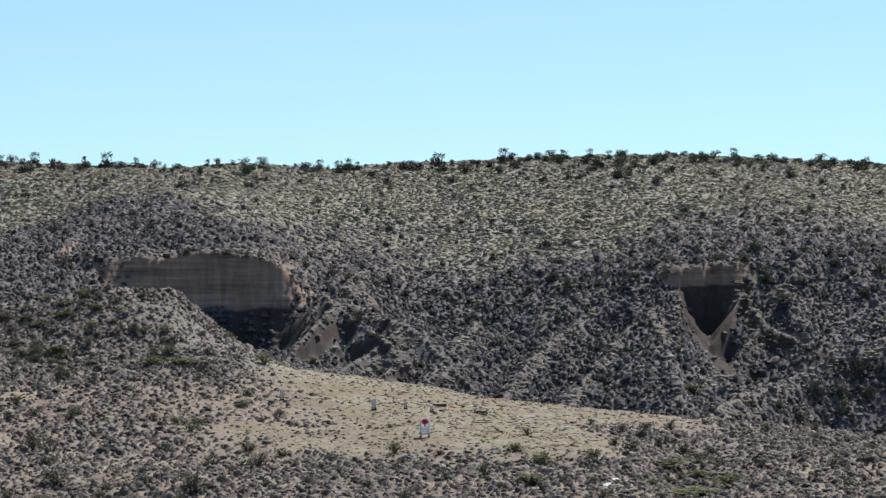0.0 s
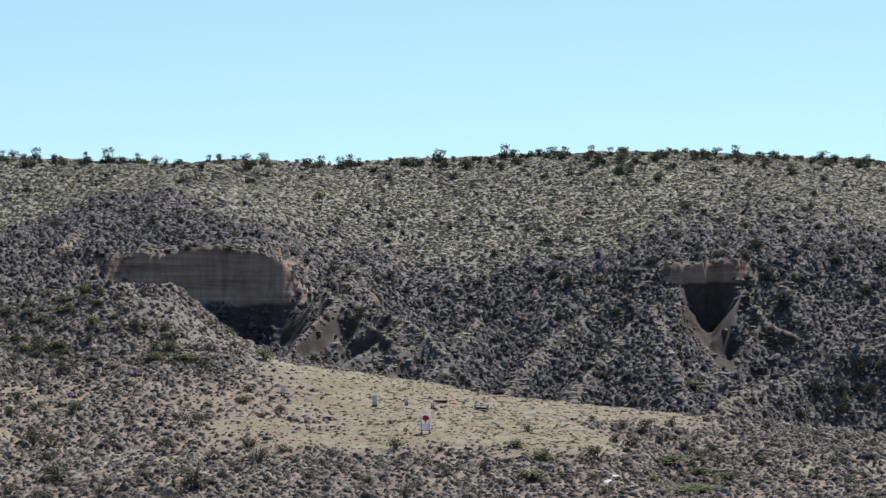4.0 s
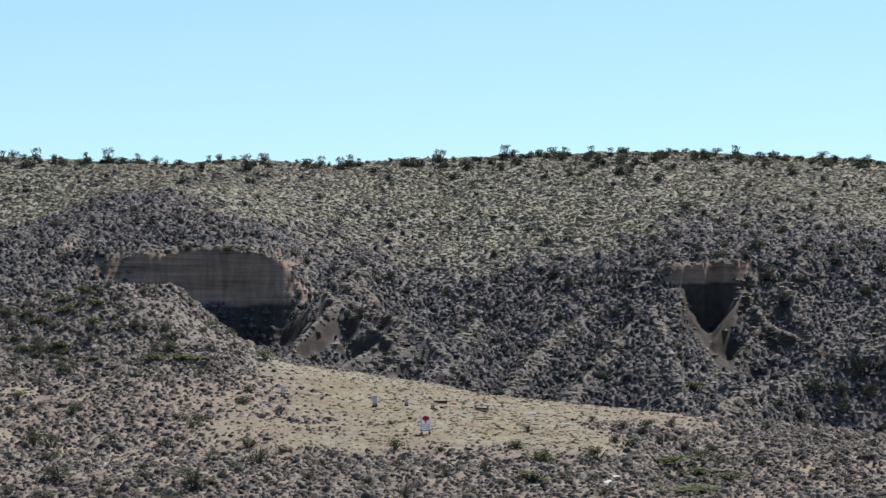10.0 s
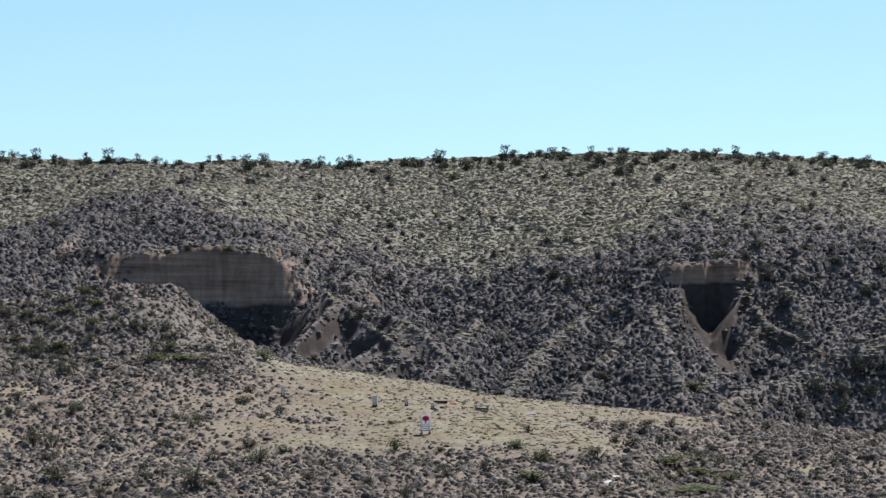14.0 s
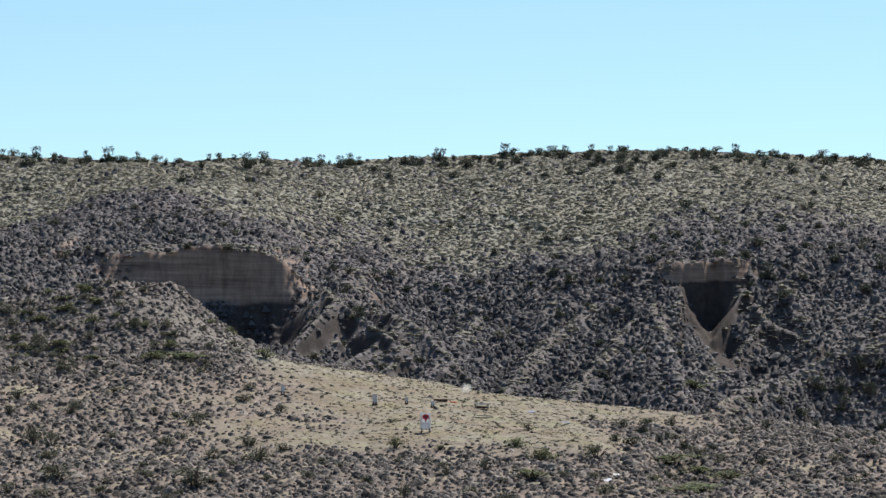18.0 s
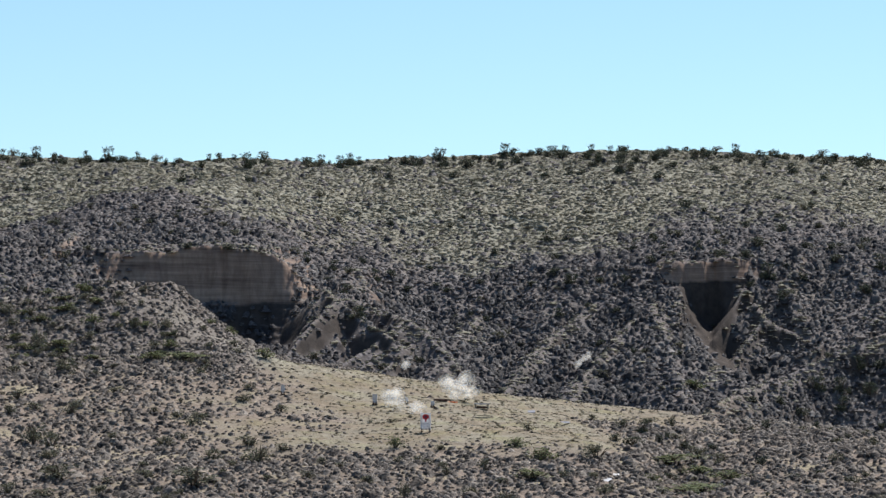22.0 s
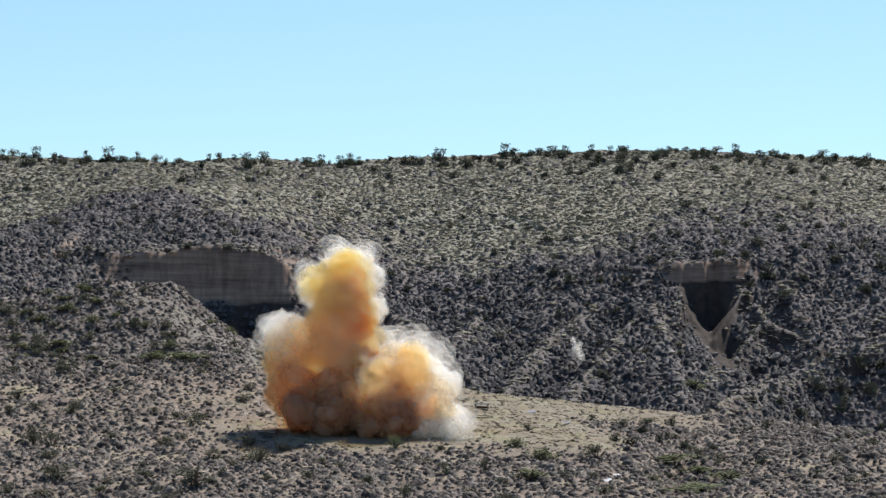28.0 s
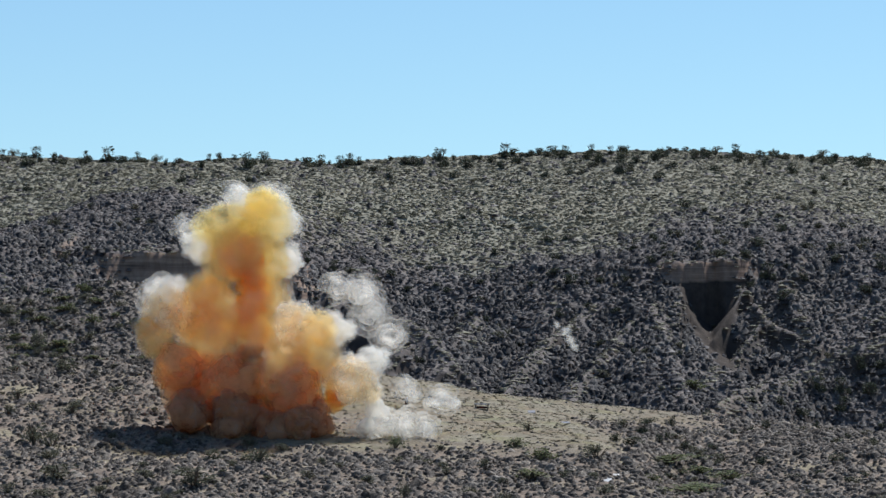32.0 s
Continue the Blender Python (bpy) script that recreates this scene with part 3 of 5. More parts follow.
    cushions("hillside_grass", x[pale], y[pale], s[pale], t[pale] * 0.52, BOWL_GRASS, "pale dry bunch grass on the upper slope", rng)


scrub_everywhere()

# ---- where the shrubs stand: x, y, width, height, kind ----
RIDGE_TOP_WEST = [(-50.6, 413.8, 1.17, 1.43, "e"), (-48.4, 413.8, 1.30, 0.91, "e"), (-46.0, 410.4, 1.03, 0.77, "e"), (-44.6, 412.2, 1.16, 0.90, "e"), (-41.0, 412.0, 0.90, 1.16, "e"), (-38.6, 417.2, 1.05, 0.78, "e"), (-36.7, 415.8, 1.17, 0.85, "e"), (-35.2, 415.2, 1.04, 0.85, "e"), (-30.7, 398.6, 0.87, 1.00, "e"), (-29.8, 398.2, 0.75, 0.62, "e"), (-26.6, 397.2, 1.12, 1.37, "e"), (-25.8, 414.2, 0.91, 1.56, "e"), (-24.1, 415.4, 0.78, 0.52, "e"), (-21.8, 397.8, 1.50, 1.37, "e"), (-21.4, 407.8, 1.02, 1.15, "e"), (-19.6, 404.0, 0.89, 1.01, "e"), (-14.9, 414.2, 0.78, 0.78, "e"), (-14.2, 415.2, 1.04, 0.91, "e"), (-13.1, 413.8, 0.78, 0.78, "e"), (-11.9, 411.4, 1.03, 1.03, "e"), (-10.9, 415.6, 1.43, 1.04, "e"), (-9.8, 415.2, 0.78, 0.65, "e")]
RIDGE_TOP_MIDDLE = [(-7.7, 404.4, 1.27, 0.89, "e"), (-5.9, 397.8, 0.87, 1.12, "e"), (-4.5, 412.8, 0.91, 0.91, "e"), (-3.3, 410.2, 1.80, 1.54, "e"), (-0.9, 415.0, 1.17, 1.30, "e"), (0.4, 407.8, 0.77, 0.89, "e"), (1.2, 402.0, 1.13, 1.01, "e"), (2.6, 407.2, 2.04, 1.40, "e"), (3.2, 396.0, 0.99, 0.87, "g"), (4.3, 413.4, 0.78, 0.65, "e"), (5.5, 410.8, 1.42, 1.16, "e"), (6.4, 405.6, 1.14, 0.89, "e"), (8.1, 415.8, 1.43, 1.30, "e"), (8.6, 408.6, 1.28, 1.15, "e"), (9.1, 415.4, 0.65, 0.65, "e"), (10.1, 414.0, 0.91, 1.17, "e"), (11.1, 414.8, 1.30, 1.30, "e"), (11.3, 398.2, 1.00, 0.75, "e"), (13.5, 410.6, 1.54, 1.41, "e"), (13.9, 400.0, 1.13, 0.88, "e"), (15.5, 400.4, 1.00, 0.75, "e")]
RIDGE_TOP_EAST = [(17.0, 414.4, 1.04, 0.91, "e"), (17.5, 404.2, 1.52, 1.90, "e"), (19.1, 413.0, 0.91, 0.78, "e"), (19.8, 405.0, 1.27, 0.89, "e"), (19.6, 395.8, 1.61, 1.36, "e"), (20.6, 397.2, 0.87, 1.49, "e"), (21.6, 402.6, 1.13, 1.01, "e"), (23.6, 404.4, 1.39, 1.65, "e"), (23.3, 390.0, 1.22, 0.86, "e"), (25.6, 411.6, 0.64, 0.58, "e"), (26.7, 413.6, 1.04, 0.91, "e"), (25.3, 396.6, 1.37, 0.99, "e"), (28.0, 416.2, 0.91, 0.78, "e"), (29.7, 411.4, 1.03, 1.55, "e"), (29.7, 397.2, 1.12, 0.87, "e"), (33.5, 405.4, 1.27, 1.78, "e"), (36.5, 414.4, 1.43, 1.17, "e"), (35.8, 401.6, 0.88, 1.51, "e"), (38.3, 414.4, 1.17, 1.43, "e"), (39.6, 415.6, 0.78, 0.65, "e")]
RIDGE_TOP_FAR_EAST = [(38.6, 398.8, 1.25, 1.00, "e"), (41.0, 415.8, 0.91, 0.52, "e"), (41.9, 409.6, 0.77, 1.03, "e"), (43.1, 412.4, 0.90, 0.90, "e"), (44.9, 413.4, 1.42, 1.42, "e"), (42.2, 397.8, 0.87, 0.87, "e"), (47.1, 414.6, 1.17, 0.91, "e"), (44.0, 394.4, 0.74, 1.11, "e"), (49.4, 415.8, 1.04, 0.65, "e"), (50.1, 413.6, 1.04, 0.78, "e"), (47.3, 409.4, 1.15, 0.90, "e"), (32.8, 386.6, 0.97, 0.85, "e"), (32.5, 412.4, 0.78, 0.52, "e"), (28.6, 412.8, 0.65, 0.52, "e"), (23.0, 411.6, 0.77, 0.64, "e")]
BOWL_WEST = [(-19.1, 370.0, 1.04, 1.16, "g"), (-27.3, 375.8, 0.94, 1.06, "e"), (-34.9, 356.4, 1.00, 0.78, "g"), (-30.2, 352.6, 0.99, 0.77, "g"), (-37.5, 349.2, 0.88, 1.20, "g"), (-36.7, 346.8, 0.87, 0.76, "g"), (-31.3, 347.6, 0.98, 0.65, "g"), (-25.9, 343.4, 0.65, 0.86, "g"), (-18.6, 345.0, 0.97, 0.76, "g"), (-13.0, 382.0, 1.56, 1.08, "g"), (-10.7, 369.8, 1.27, 0.93, "g"), (-5.6, 394.4, 0.86, 0.86, "g"), (-6.8, 369.8, 0.69, 0.46, "g"), (-2.8, 362.0, 0.68, 0.57, "g"), (-27.0, 391.8, 0.74, 0.55, "e"), (-22.6, 352.4, 0.77, 0.50, "g"), (-43.9, 392.0, 0.74, 0.49, "g"), (-39.1, 381.2, 0.60, 0.42, "g"), (-16.0, 358.2, 0.79, 0.56, "g"), (-13.5, 360.2, 0.90, 0.68, "g")]
BOWL_EAST = [(5.2, 359.4, 0.90, 0.79, "e"), (2.1, 376.2, 0.94, 0.59, "e"), (7.1, 372.0, 0.70, 0.47, "e"), (10.3, 363.4, 1.37, 0.80, "e"), (14.8, 375.2, 0.82, 0.59, "e"), (24.9, 372.2, 1.28, 1.05, "e"), (20.6, 354.4, 0.89, 1.00, "e"), (22.3, 354.6, 0.89, 0.78, "e"), (18.5, 350.6, 0.77, 0.88, "e"), (21.3, 347.2, 0.76, 0.65, "e"), (24.5, 346.2, 0.76, 0.76, "e"), (27.7, 363.8, 0.91, 0.68, "e"), (30.3, 360.6, 0.79, 1.13, "e"), (32.1, 364.8, 0.69, 0.91, "e"), (39.3, 381.6, 0.96, 0.72, "e"), (37.9, 370.8, 0.93, 1.16, "e"), (40.9, 372.0, 0.82, 0.93, "e"), (39.9, 360.0, 0.90, 0.79, "e"), (41.3, 350.8, 0.99, 1.43, "e"), (35.0, 348.2, 1.09, 0.98, "e")]
SLOPE_EAST = [(30.3, 347.6, 1.85, 1.42, "e"), (28.9, 344.2, 1.51, 1.29, "e"), (26.3, 345.0, 1.51, 1.30, "e"), (33.6, 359.2, 1.01, 1.01, "e"), (39.6, 338.6, 1.59, 1.38, "e"), (10.7, 346.8, 1.52, 1.30, "e"), (12.2, 343.8, 1.18, 1.40, "e"), (8.5, 346.8, 1.19, 0.98, "e"), (17.3, 342.8, 1.29, 1.07, "e"), (14.9, 344.2, 1.29, 0.97, "e"), (19.8, 344.4, 0.97, 0.97, "e"), (30.9, 342.4, 1.39, 1.29, "e"), (34.0, 341.0, 1.28, 1.07, "e"), (37.6, 344.6, 1.19, 1.08, "e"), (32.3, 337.4, 1.59, 1.27, "e"), (41.7, 342.6, 1.07, 1.18, "e"), (29.2, 341.4, 1.07, 0.96, "e")]
SLOPE_MIDDLE = [(-5.2, 351.6, 1.32, 1.10, "e"), (-6.5, 349.4, 0.88, 1.09, "e"), (-1.3, 356.2, 1.00, 0.78, "e"), (-3.5, 350.6, 1.21, 0.88, "e"), (-8.0, 353.2, 0.89, 0.89, "e"), (0.3, 349.8, 1.10, 0.77, "e"), (3.6, 350.0, 0.99, 0.77, "e"), (16.2, 337.6, 1.06, 0.95, "e"), (4.0, 339.0, 0.96, 0.74, "e"), (10.9, 338.2, 0.85, 0.64, "e"), (14.4, 332.0, 0.94, 0.73, "e"), (17.2, 326.4, 1.02, 0.82, "e"), (-13.3, 347.6, 0.98, 0.76, "e"), (-10.6, 350.0, 1.21, 0.88, "e"), (-24.0, 336.6, 1.05, 0.74, "e"), (-20.3, 337.2, 1.16, 0.74, "e")]
KNOLL = [(-31.2, 277.8, 1.13, 1.13, "g"), (-33.5, 281.0, 1.06, 0.97, "g"), (-27.2, 277.8, 0.96, 0.87, "g"), (-23.8, 279.4, 1.05, 0.70, "g"), (-25.3, 282.8, 0.80, 0.62, "g"), (-22.0, 272.8, 2.65, 0.77, "c"), (-19.5, 274.0, 1.89, 0.60, "c"), (-16.1, 279.2, 1.14, 0.79, "g"), (-13.5, 275.0, 1.81, 0.95, "c"), (-20.6, 277.8, 0.96, 0.96, "g"), (-21.5, 277.6, 0.87, 0.70, "g"), (-28.9, 282.2, 0.97, 0.80, "g"), (-30.2, 280.0, 0.88, 0.79, "g"), (-32.8, 277.8, 0.87, 0.70, "g"), (-27.0, 285.4, 0.89, 0.63, "g"), (-18.7, 281.4, 0.79, 0.62, "g"), (-32.8, 284.8, 1.16, 0.98, "g"), (-28.3, 284.4, 1.07, 0.71, "g"), (-34.4, 283.6, 1.24, 0.98, "g"), (-23.7, 283.0, 0.80, 0.62, "g")]
FLATS_WEST = [(-28.2, 270.4, 1.95, 1.44, "g"), (-30.9, 276.4, 1.21, 1.04, "g"), (-23.7, 261.6, 1.39, 0.74, "g"), (-28.9, 255.0, 1.36, 0.88, "g"), (-32.0, 269.4, 1.01, 0.84, "g"), (-30.5, 258.8, 1.05, 0.97, "g"), (-30.4, 252.0, 1.11, 1.03, "g"), (-25.9, 255.2, 1.04, 0.80, "g"), (-24.6, 271.0, 0.68, 0.51, "g"), (-14.3, 263.8, 0.91, 0.74, "g"), (-14.2, 259.4, 1.06, 0.73, "g"), (-11.6, 256.4, 1.04, 0.72, "g"), (-18.7, 257.6, 0.65, 0.56, "g"), (-17.1, 252.0, 1.11, 0.63, "g"), (-22.3, 243.8, 1.07, 0.69, "g"), (-18.7, 242.0, 1.59, 0.99, "g"), (-27.4, 242.2, 1.67, 1.67, "g"), (-26.0, 240.0, 1.35, 1.88, "g"), (-25.6, 234.6, 1.25, 0.81, "g"), (-5.1, 253.6, 0.40, 0.24, "g")]
FRONT_WEST = [(-24.1, 225.8, 2.62, 1.56, "g"), (-26.7, 222.2, 1.25, 1.04, "g"), (-24.3, 221.0, 2.22, 0.83, "g"), (-15.4, 223.8, 2.24, 1.54, "g"), (-15.1, 236.0, 1.55, 1.18, "g"), (-12.0, 234.0, 1.69, 1.25, "g"), (-13.1, 243.4, 1.30, 0.84, "g"), (-10.7, 240.8, 0.91, 0.60, "g"), (-19.2, 230.2, 1.01, 0.65, "g"), (-20.8, 220.8, 1.38, 0.90, "g"), (-18.5, 226.0, 1.06, 0.71, "g"), (-8.5, 226.4, 0.92, 0.64, "g"), (-6.6, 230.8, 0.87, 0.58, "g"), (-4.7, 224.6, 1.13, 0.77, "g"), (-17.8, 245.2, 0.92, 0.54, "g")]
FRONT_MIDDLE = [(-3.2, 240.4, 1.36, 0.98, "c"), (-3.6, 252.2, 0.79, 0.36, "g"), (-2.9, 234.4, 0.88, 0.66, "g"), (-1.6, 233.8, 0.73, 0.66, "g"), (-2.4, 218.8, 0.75, 1.23, "g"), (2.7, 229.4, 1.01, 1.08, "g"), (5.9, 251.2, 0.87, 0.71, "g"), (4.9, 240.6, 1.21, 0.75, "c"), (6.5, 236.0, 1.63, 0.96, "c"), (5.6, 225.8, 1.56, 0.85, "c"), (3.7, 223.6, 0.91, 0.63, "g"), (7.6, 226.0, 0.99, 0.99, "g"), (10.0, 235.4, 1.70, 1.47, "g"), (9.4, 225.8, 0.99, 0.71, "g"), (11.0, 268.4, 0.84, 0.67, "g"), (-0.2, 240.8, 0.68, 0.45, "g"), (1.6, 220.2, 0.97, 0.69, "g")]
GULLY_EAST = [(22.2, 318.6, 1.10, 1.20, "c"), (17.3, 272.4, 0.77, 1.02, "e"), (15.3, 256.2, 0.64, 0.88, "e"), (16.0, 258.0, 0.57, 0.81, "e"), (13.0, 248.2, 1.32, 0.93, "e"), (15.0, 241.8, 2.04, 0.91, "c"), (16.9, 236.8, 1.04, 0.89, "c"), (14.7, 234.4, 1.10, 0.73, "e"), (13.3, 229.8, 1.30, 0.65, "c"), (15.7, 225.6, 1.91, 0.78, "c"), (18.3, 231.0, 2.17, 0.65, "c"), (14.5, 261.2, 1.06, 0.82, "e"), (12.0, 250.4, 1.02, 0.78, "e"), (16.9, 253.0, 0.95, 1.03, "e"), (18.7, 251.0, 0.86, 0.71, "e")]
FRONT_EAST = [(29.1, 281.6, 0.71, 0.79, "e"), (24.8, 277.6, 0.61, 0.96, "e"), (23.1, 271.0, 0.68, 0.59, "e"), (29.3, 246.2, 0.62, 0.93, "e"), (38.0, 312.8, 0.98, 0.98, "e"), (23.8, 229.0, 0.72, 0.72, "e"), (20.8, 234.8, 1.03, 0.81, "e"), (21.9, 227.4, 0.85, 0.57, "e"), (32.5, 316.6, 1.69, 1.09, "e"), (35.0, 316.6, 1.19, 1.19, "e"), (37.4, 316.4, 1.19, 1.49, "e"), (34.8, 314.6, 1.48, 1.08, "e"), (29.0, 311.0, 1.27, 0.97, "e"), (38.7, 318.6, 1.30, 1.20, "e"), (31.1, 312.2, 1.17, 0.98, "e"), (36.7, 318.8, 1.20, 1.00, "e"), (26.4, 308.8, 0.97, 0.77, "e"), (28.6, 255.8, 0.80, 0.56, "e"), (25.6, 225.6, 0.92, 0.64, "e")]

# ---- shrubs ----
def ground_z(x, y):
    return float(ground_at(x, y))


EVERGREEN = plant_material("evergreen_leaves", [(0.0, (0.035, 0.040, 0.028)), (0.6, (0.058, 0.066, 0.046)), (1.0, (0.09, 0.10, 0.07))])
GREY_LEAF = plant_material("grey_leaves", [(0.0, (0.075, 0.075, 0.055)), (0.6, (0.12, 0.12, 0.085)), (1.0, (0.19, 0.18, 0.125))])
CREOSOTE = plant_material("creosote_leaves", [(0.0, (0.07, 0.085, 0.04)), (0.6, (0.125, 0.14, 0.065)), (1.0, (0.21, 0.215, 0.11))])
BARK, _nt, _p = material("bark")
_p.inputs["Base Color"].default_value = (0.12, 0.095, 0.075, 1)


def stems_mesh(rng, count, spread):
    """Thin tapered limbs that fan out from the root."""
    bm = bmesh.new()
    for i in range(count):
        a, out = rng.uniform(0, 6.28), spread * rng.uniform(0.3, 1.0)
        tip = Vector((out * math.cos(a), out * math.sin(a), rng.uniform(0.55, 0.9)))
        mid = tip * 0.5 + Vector((rng.uniform(-0.05, 0.05), rng.uniform(-0.05, 0.05), 0.05))
        rings = []
        for p, r in ((Vector((0, 0, -0.08)), 0.035), (mid, 0.022), (tip, 0.006)):
            rings.append([bm.verts.new(p + Vector((r * math.cos(q * 1.5708), r * math.sin(q * 1.5708), 0))) for q in range(4)])
        for lo, hi in zip(rings, rings[1:]):
            for q in range(4):
                bm.faces.new((lo[q], lo[(q + 1) % 4], hi[(q + 1) % 4], hi[q]))
    return bm


def crown_arrays(rng, lobes, leaves, low, leaf):
    """Leaf sprays in several uneven lobes with gaps between; a bush one metre wide and tall."""
    verts = []
    for i in range(lobes):
        a = rng.uniform(0, 6.28)
        h = rng.uniform(low, 0.76)
        out = rng.uniform(0.05, 0.36) * (1.0 if h < 0.55 else 0.7)
        c = np.array([out * math.cos(a), out * math.sin(a), h])
        r = rng.uniform(0.13, 0.24)
        d = rng.normal(size=(leaves, 3))
        d /= np.linalg.norm(d, axis=1)[:, None]
        p = c + d * (r * rng.uniform(0.35, 1.1, leaves) ** 0.6)[:, None]
        p[:, 2] = np.maximum(p[:, 2], 0.02)
        s = leaf * rng.uniform(0.6, 1.4, leaves)
        u, v = rng.normal(size=(leaves, 3)), rng.normal(size=(leaves, 3))
        u /= np.linalg.norm(u, axis=1)[:, None]
        v /= np.linalg.norm(v, axis=1)[:, None]
        verts.append(np.stack([p - u * s[:, None], p + u * s[:, None], p + v * s[:, None] * 1.3], 1))
    v = np.concatenate(verts).reshape(-1, 3)
    return v, np.arange(len(v)).reshape(-1, 3)


def part(name, bm, mat, parent, label=""):
    me = bpy.data.meshes.new(name)
    bm.to_mesh(me)
    bm.free()
    me.materials.append(mat)
    ob = new(name, me)
    ob.parent = parent
    if label:
        tagged(ob, label)
    return ob


SHRUB_LOOKS = {"e": ("dark evergreen desert shrub", EVERGREEN, 16, 38, 0.10, 0.045, 5, "juniper_shrub"),
               "g": ("grey-green twiggy desert shrub", GREY_LEAF, 16, 32, 0.12, 0.042, 7, "desert_shrub"),
               "c": ("yellow-green creosote bush", CREOSOTE, 16, 32, 0.14, 0.042, 8, "creosote_bush")}


def shrub_models():
    models = {}
    rng = np.random.default_rng(21)
    for kind, (label, mat, lobes, leaves, low, leaf, stems, name) in SHRUB_LOOKS.items():
        for i in range(4):
            base = tagged(new(name), label + (" on stony ground" if i % 2 else " rooted in gravel"), "shrub")
            part("branching_stem", stems_mesh(rng, stems, 0.42), BARK, base, "thin grey-brown branching stem")
            v, f = crown_arrays(rng, lobes, leaves, low, leaf)
            crown = mesh_object("crown", v, f, mat)
            crown.parent = base
            models.setdefault(kind, []).append(base)
    return models


SHRUBS = shrub_models()
SHRUB_USED = set()


def plant(kind, x, y, wide, tall, rng, group):
    z = ground_z(x, y)
    m = Matrix.LocRotScale((x, y, z - 0.03), Euler((rng.uniform(-0.08, 0.08), rng.uniform(-0.08, 0.08), rng.uniform(0, 6.28))),
                           (wide * 1.12, wide * 1.12, tall * 0.98))
    i = int(rng.integers(4))
    ob = SHRUBS[kind][i]
    if (kind, i) in SHRUB_USED:
        ob = copy_thing(ob, m)
    else:
        ob.matrix_basis = m
        SHRUB_USED.add((kind, i))
    tagged(ob, group=group)


def plant_all():
    rng = np.random.default_rng(5)
    for group, rows in (("shrubs along the ridge top", RIDGE_TOP_WEST + RIDGE_TOP_MIDDLE + RIDGE_TOP_EAST + RIDGE_TOP_FAR_EAST),
                        ("shrubs in the bowl", BOWL_WEST + BOWL_EAST), ("shrubs on the steep slope", SLOPE_EAST + SLOPE_MIDDLE),
                        ("shrubs on the knoll", KNOLL), ("shrubs on the flats", FLATS_WEST + FRONT_WEST + FRONT_MIDDLE + GULLY_EAST + FRONT_EAST)):
        for x, y, wide, tall, kind in rows:
            plant(kind, x, y, wide, tall, rng, group)
    # smaller ones between, wherever the ground holds them
    for n, y0, y1, kinds, lo, hi, group in ((80, 319, 352, "eg", 0.6, 1.35, "shrubs on the steep slope"), (50, 350, 410, "eg", 0.5, 1.1, "shrubs in the bowl"), (110, 408, 416.6, "eeg", 0.7, 1.6, "shrubs along the ridge top"),
                                            (60, 274, 290, "gcc", 0.6, 1.1, "shrubs on the knoll"), (70, 208, 275, "ggg", 0.5, 1.1, "shrubs on the flats")):
        done = 0
        while done < n:
            x, y = scatter(1, y0, y1, rng, 0.128)
            if slope_at(x, y)[0] > 0.9 or (y0 < 300 and grassiness(x, y)[0] > 0.15) or (y0 == 274 and x[0] > -15):
                continue
            w = rng.uniform(lo, hi)
            plant(kinds[int(rng.integers(len(kinds)))], float(x[0]), float(y[0]), w, w * rng.uniform(0.6, 1.0), rng, group)
            done += 1


plant_all()


# ---- the shooting range on the terrace ----
def sheet(name, colour, through):
    """Thin plastic or card: some of the light behind it shows through."""
    m, nt, p = material(name, 0.6)
    c = ramp(nt, noise_tex(nt, 5.0, 5, 0.7), [(0.35, tuple(v * 0.92 for v in colour)), (0.65, colour)])
    nt.links.new(c, p.inputs["Base Color"])
    t = nt.nodes.new("ShaderNodeBsdfTranslucent")
    nt.links.new(c, t.inputs[0])
    s = nt.nodes.new("ShaderNodeMixShader")
    s.inputs[0].default_value = through
    nt.links.new(p.outputs[0], s.inputs[1])
    nt.links.new(t.outputs[0], s.inputs[2])
    nt.links.new(s.outputs[0], nt.nodes["Material Output"].inputs[0])
    return m


def plain(name, colour, rough=0.6, metal=0.0, wear=0.25, scale=8.0):
    m, nt, p = material(name, rough)
    n = noise_tex(nt, scale, 6, 0.7)
    lo, hi = tuple(c * (1 - wear) for c in colour), tuple(min(1, c * (1 + wear * 0.5)) for c in colour)
    nt.links.new(ramp(nt, n, [(0.35, lo), (0.65, hi)]), p.inputs["Base Color"])
    p.inputs["Metallic"].default_value = metal
    bump(nt, p, n, 0.25, 0.01)
    return m


WHITE_BOARD = sheet("white_corrugated_plastic", (0.82, 0.80, 0.80), 0.55)
RED_PAINT = plain("red_paint", (0.52, 0.035, 0.045), 0.6, 0, 0.2)
GREY_PRINT = plain("grey_print", (0.33, 0.35, 0.42), 0.7, 0, 0.2)
PRINT_AND_SHADE = plain("print_and_shade", (0.05, 0.05, 0.08), 0.7, 0, 0.2)
OLD_WOOD = plain("weathered_timber", (0.30, 0.24, 0.18), 0.9, 0, 0.4, 5)
DARK_WOOD = plain("dark_timber", (0.085, 0.045, 0.035), 0.9, 0, 0.4, 5)
STEEL = plain("pale_painted_steel", (0.46, 0.46, 0.48), 0.7, 0.0, 0.12)
CARD = sheet("pale_target_card", (0.52, 0.52, 0.54), 0.5)
BLUE_STEEL = plain("faded_blue_sheet", (0.21, 0.21, 0.24), 0.8, 0.0, 0.15)
ORANGE_CLAY = plain("orange_plastic", (0.62, 0.17, 0.07), 0.6, 0, 0.2)


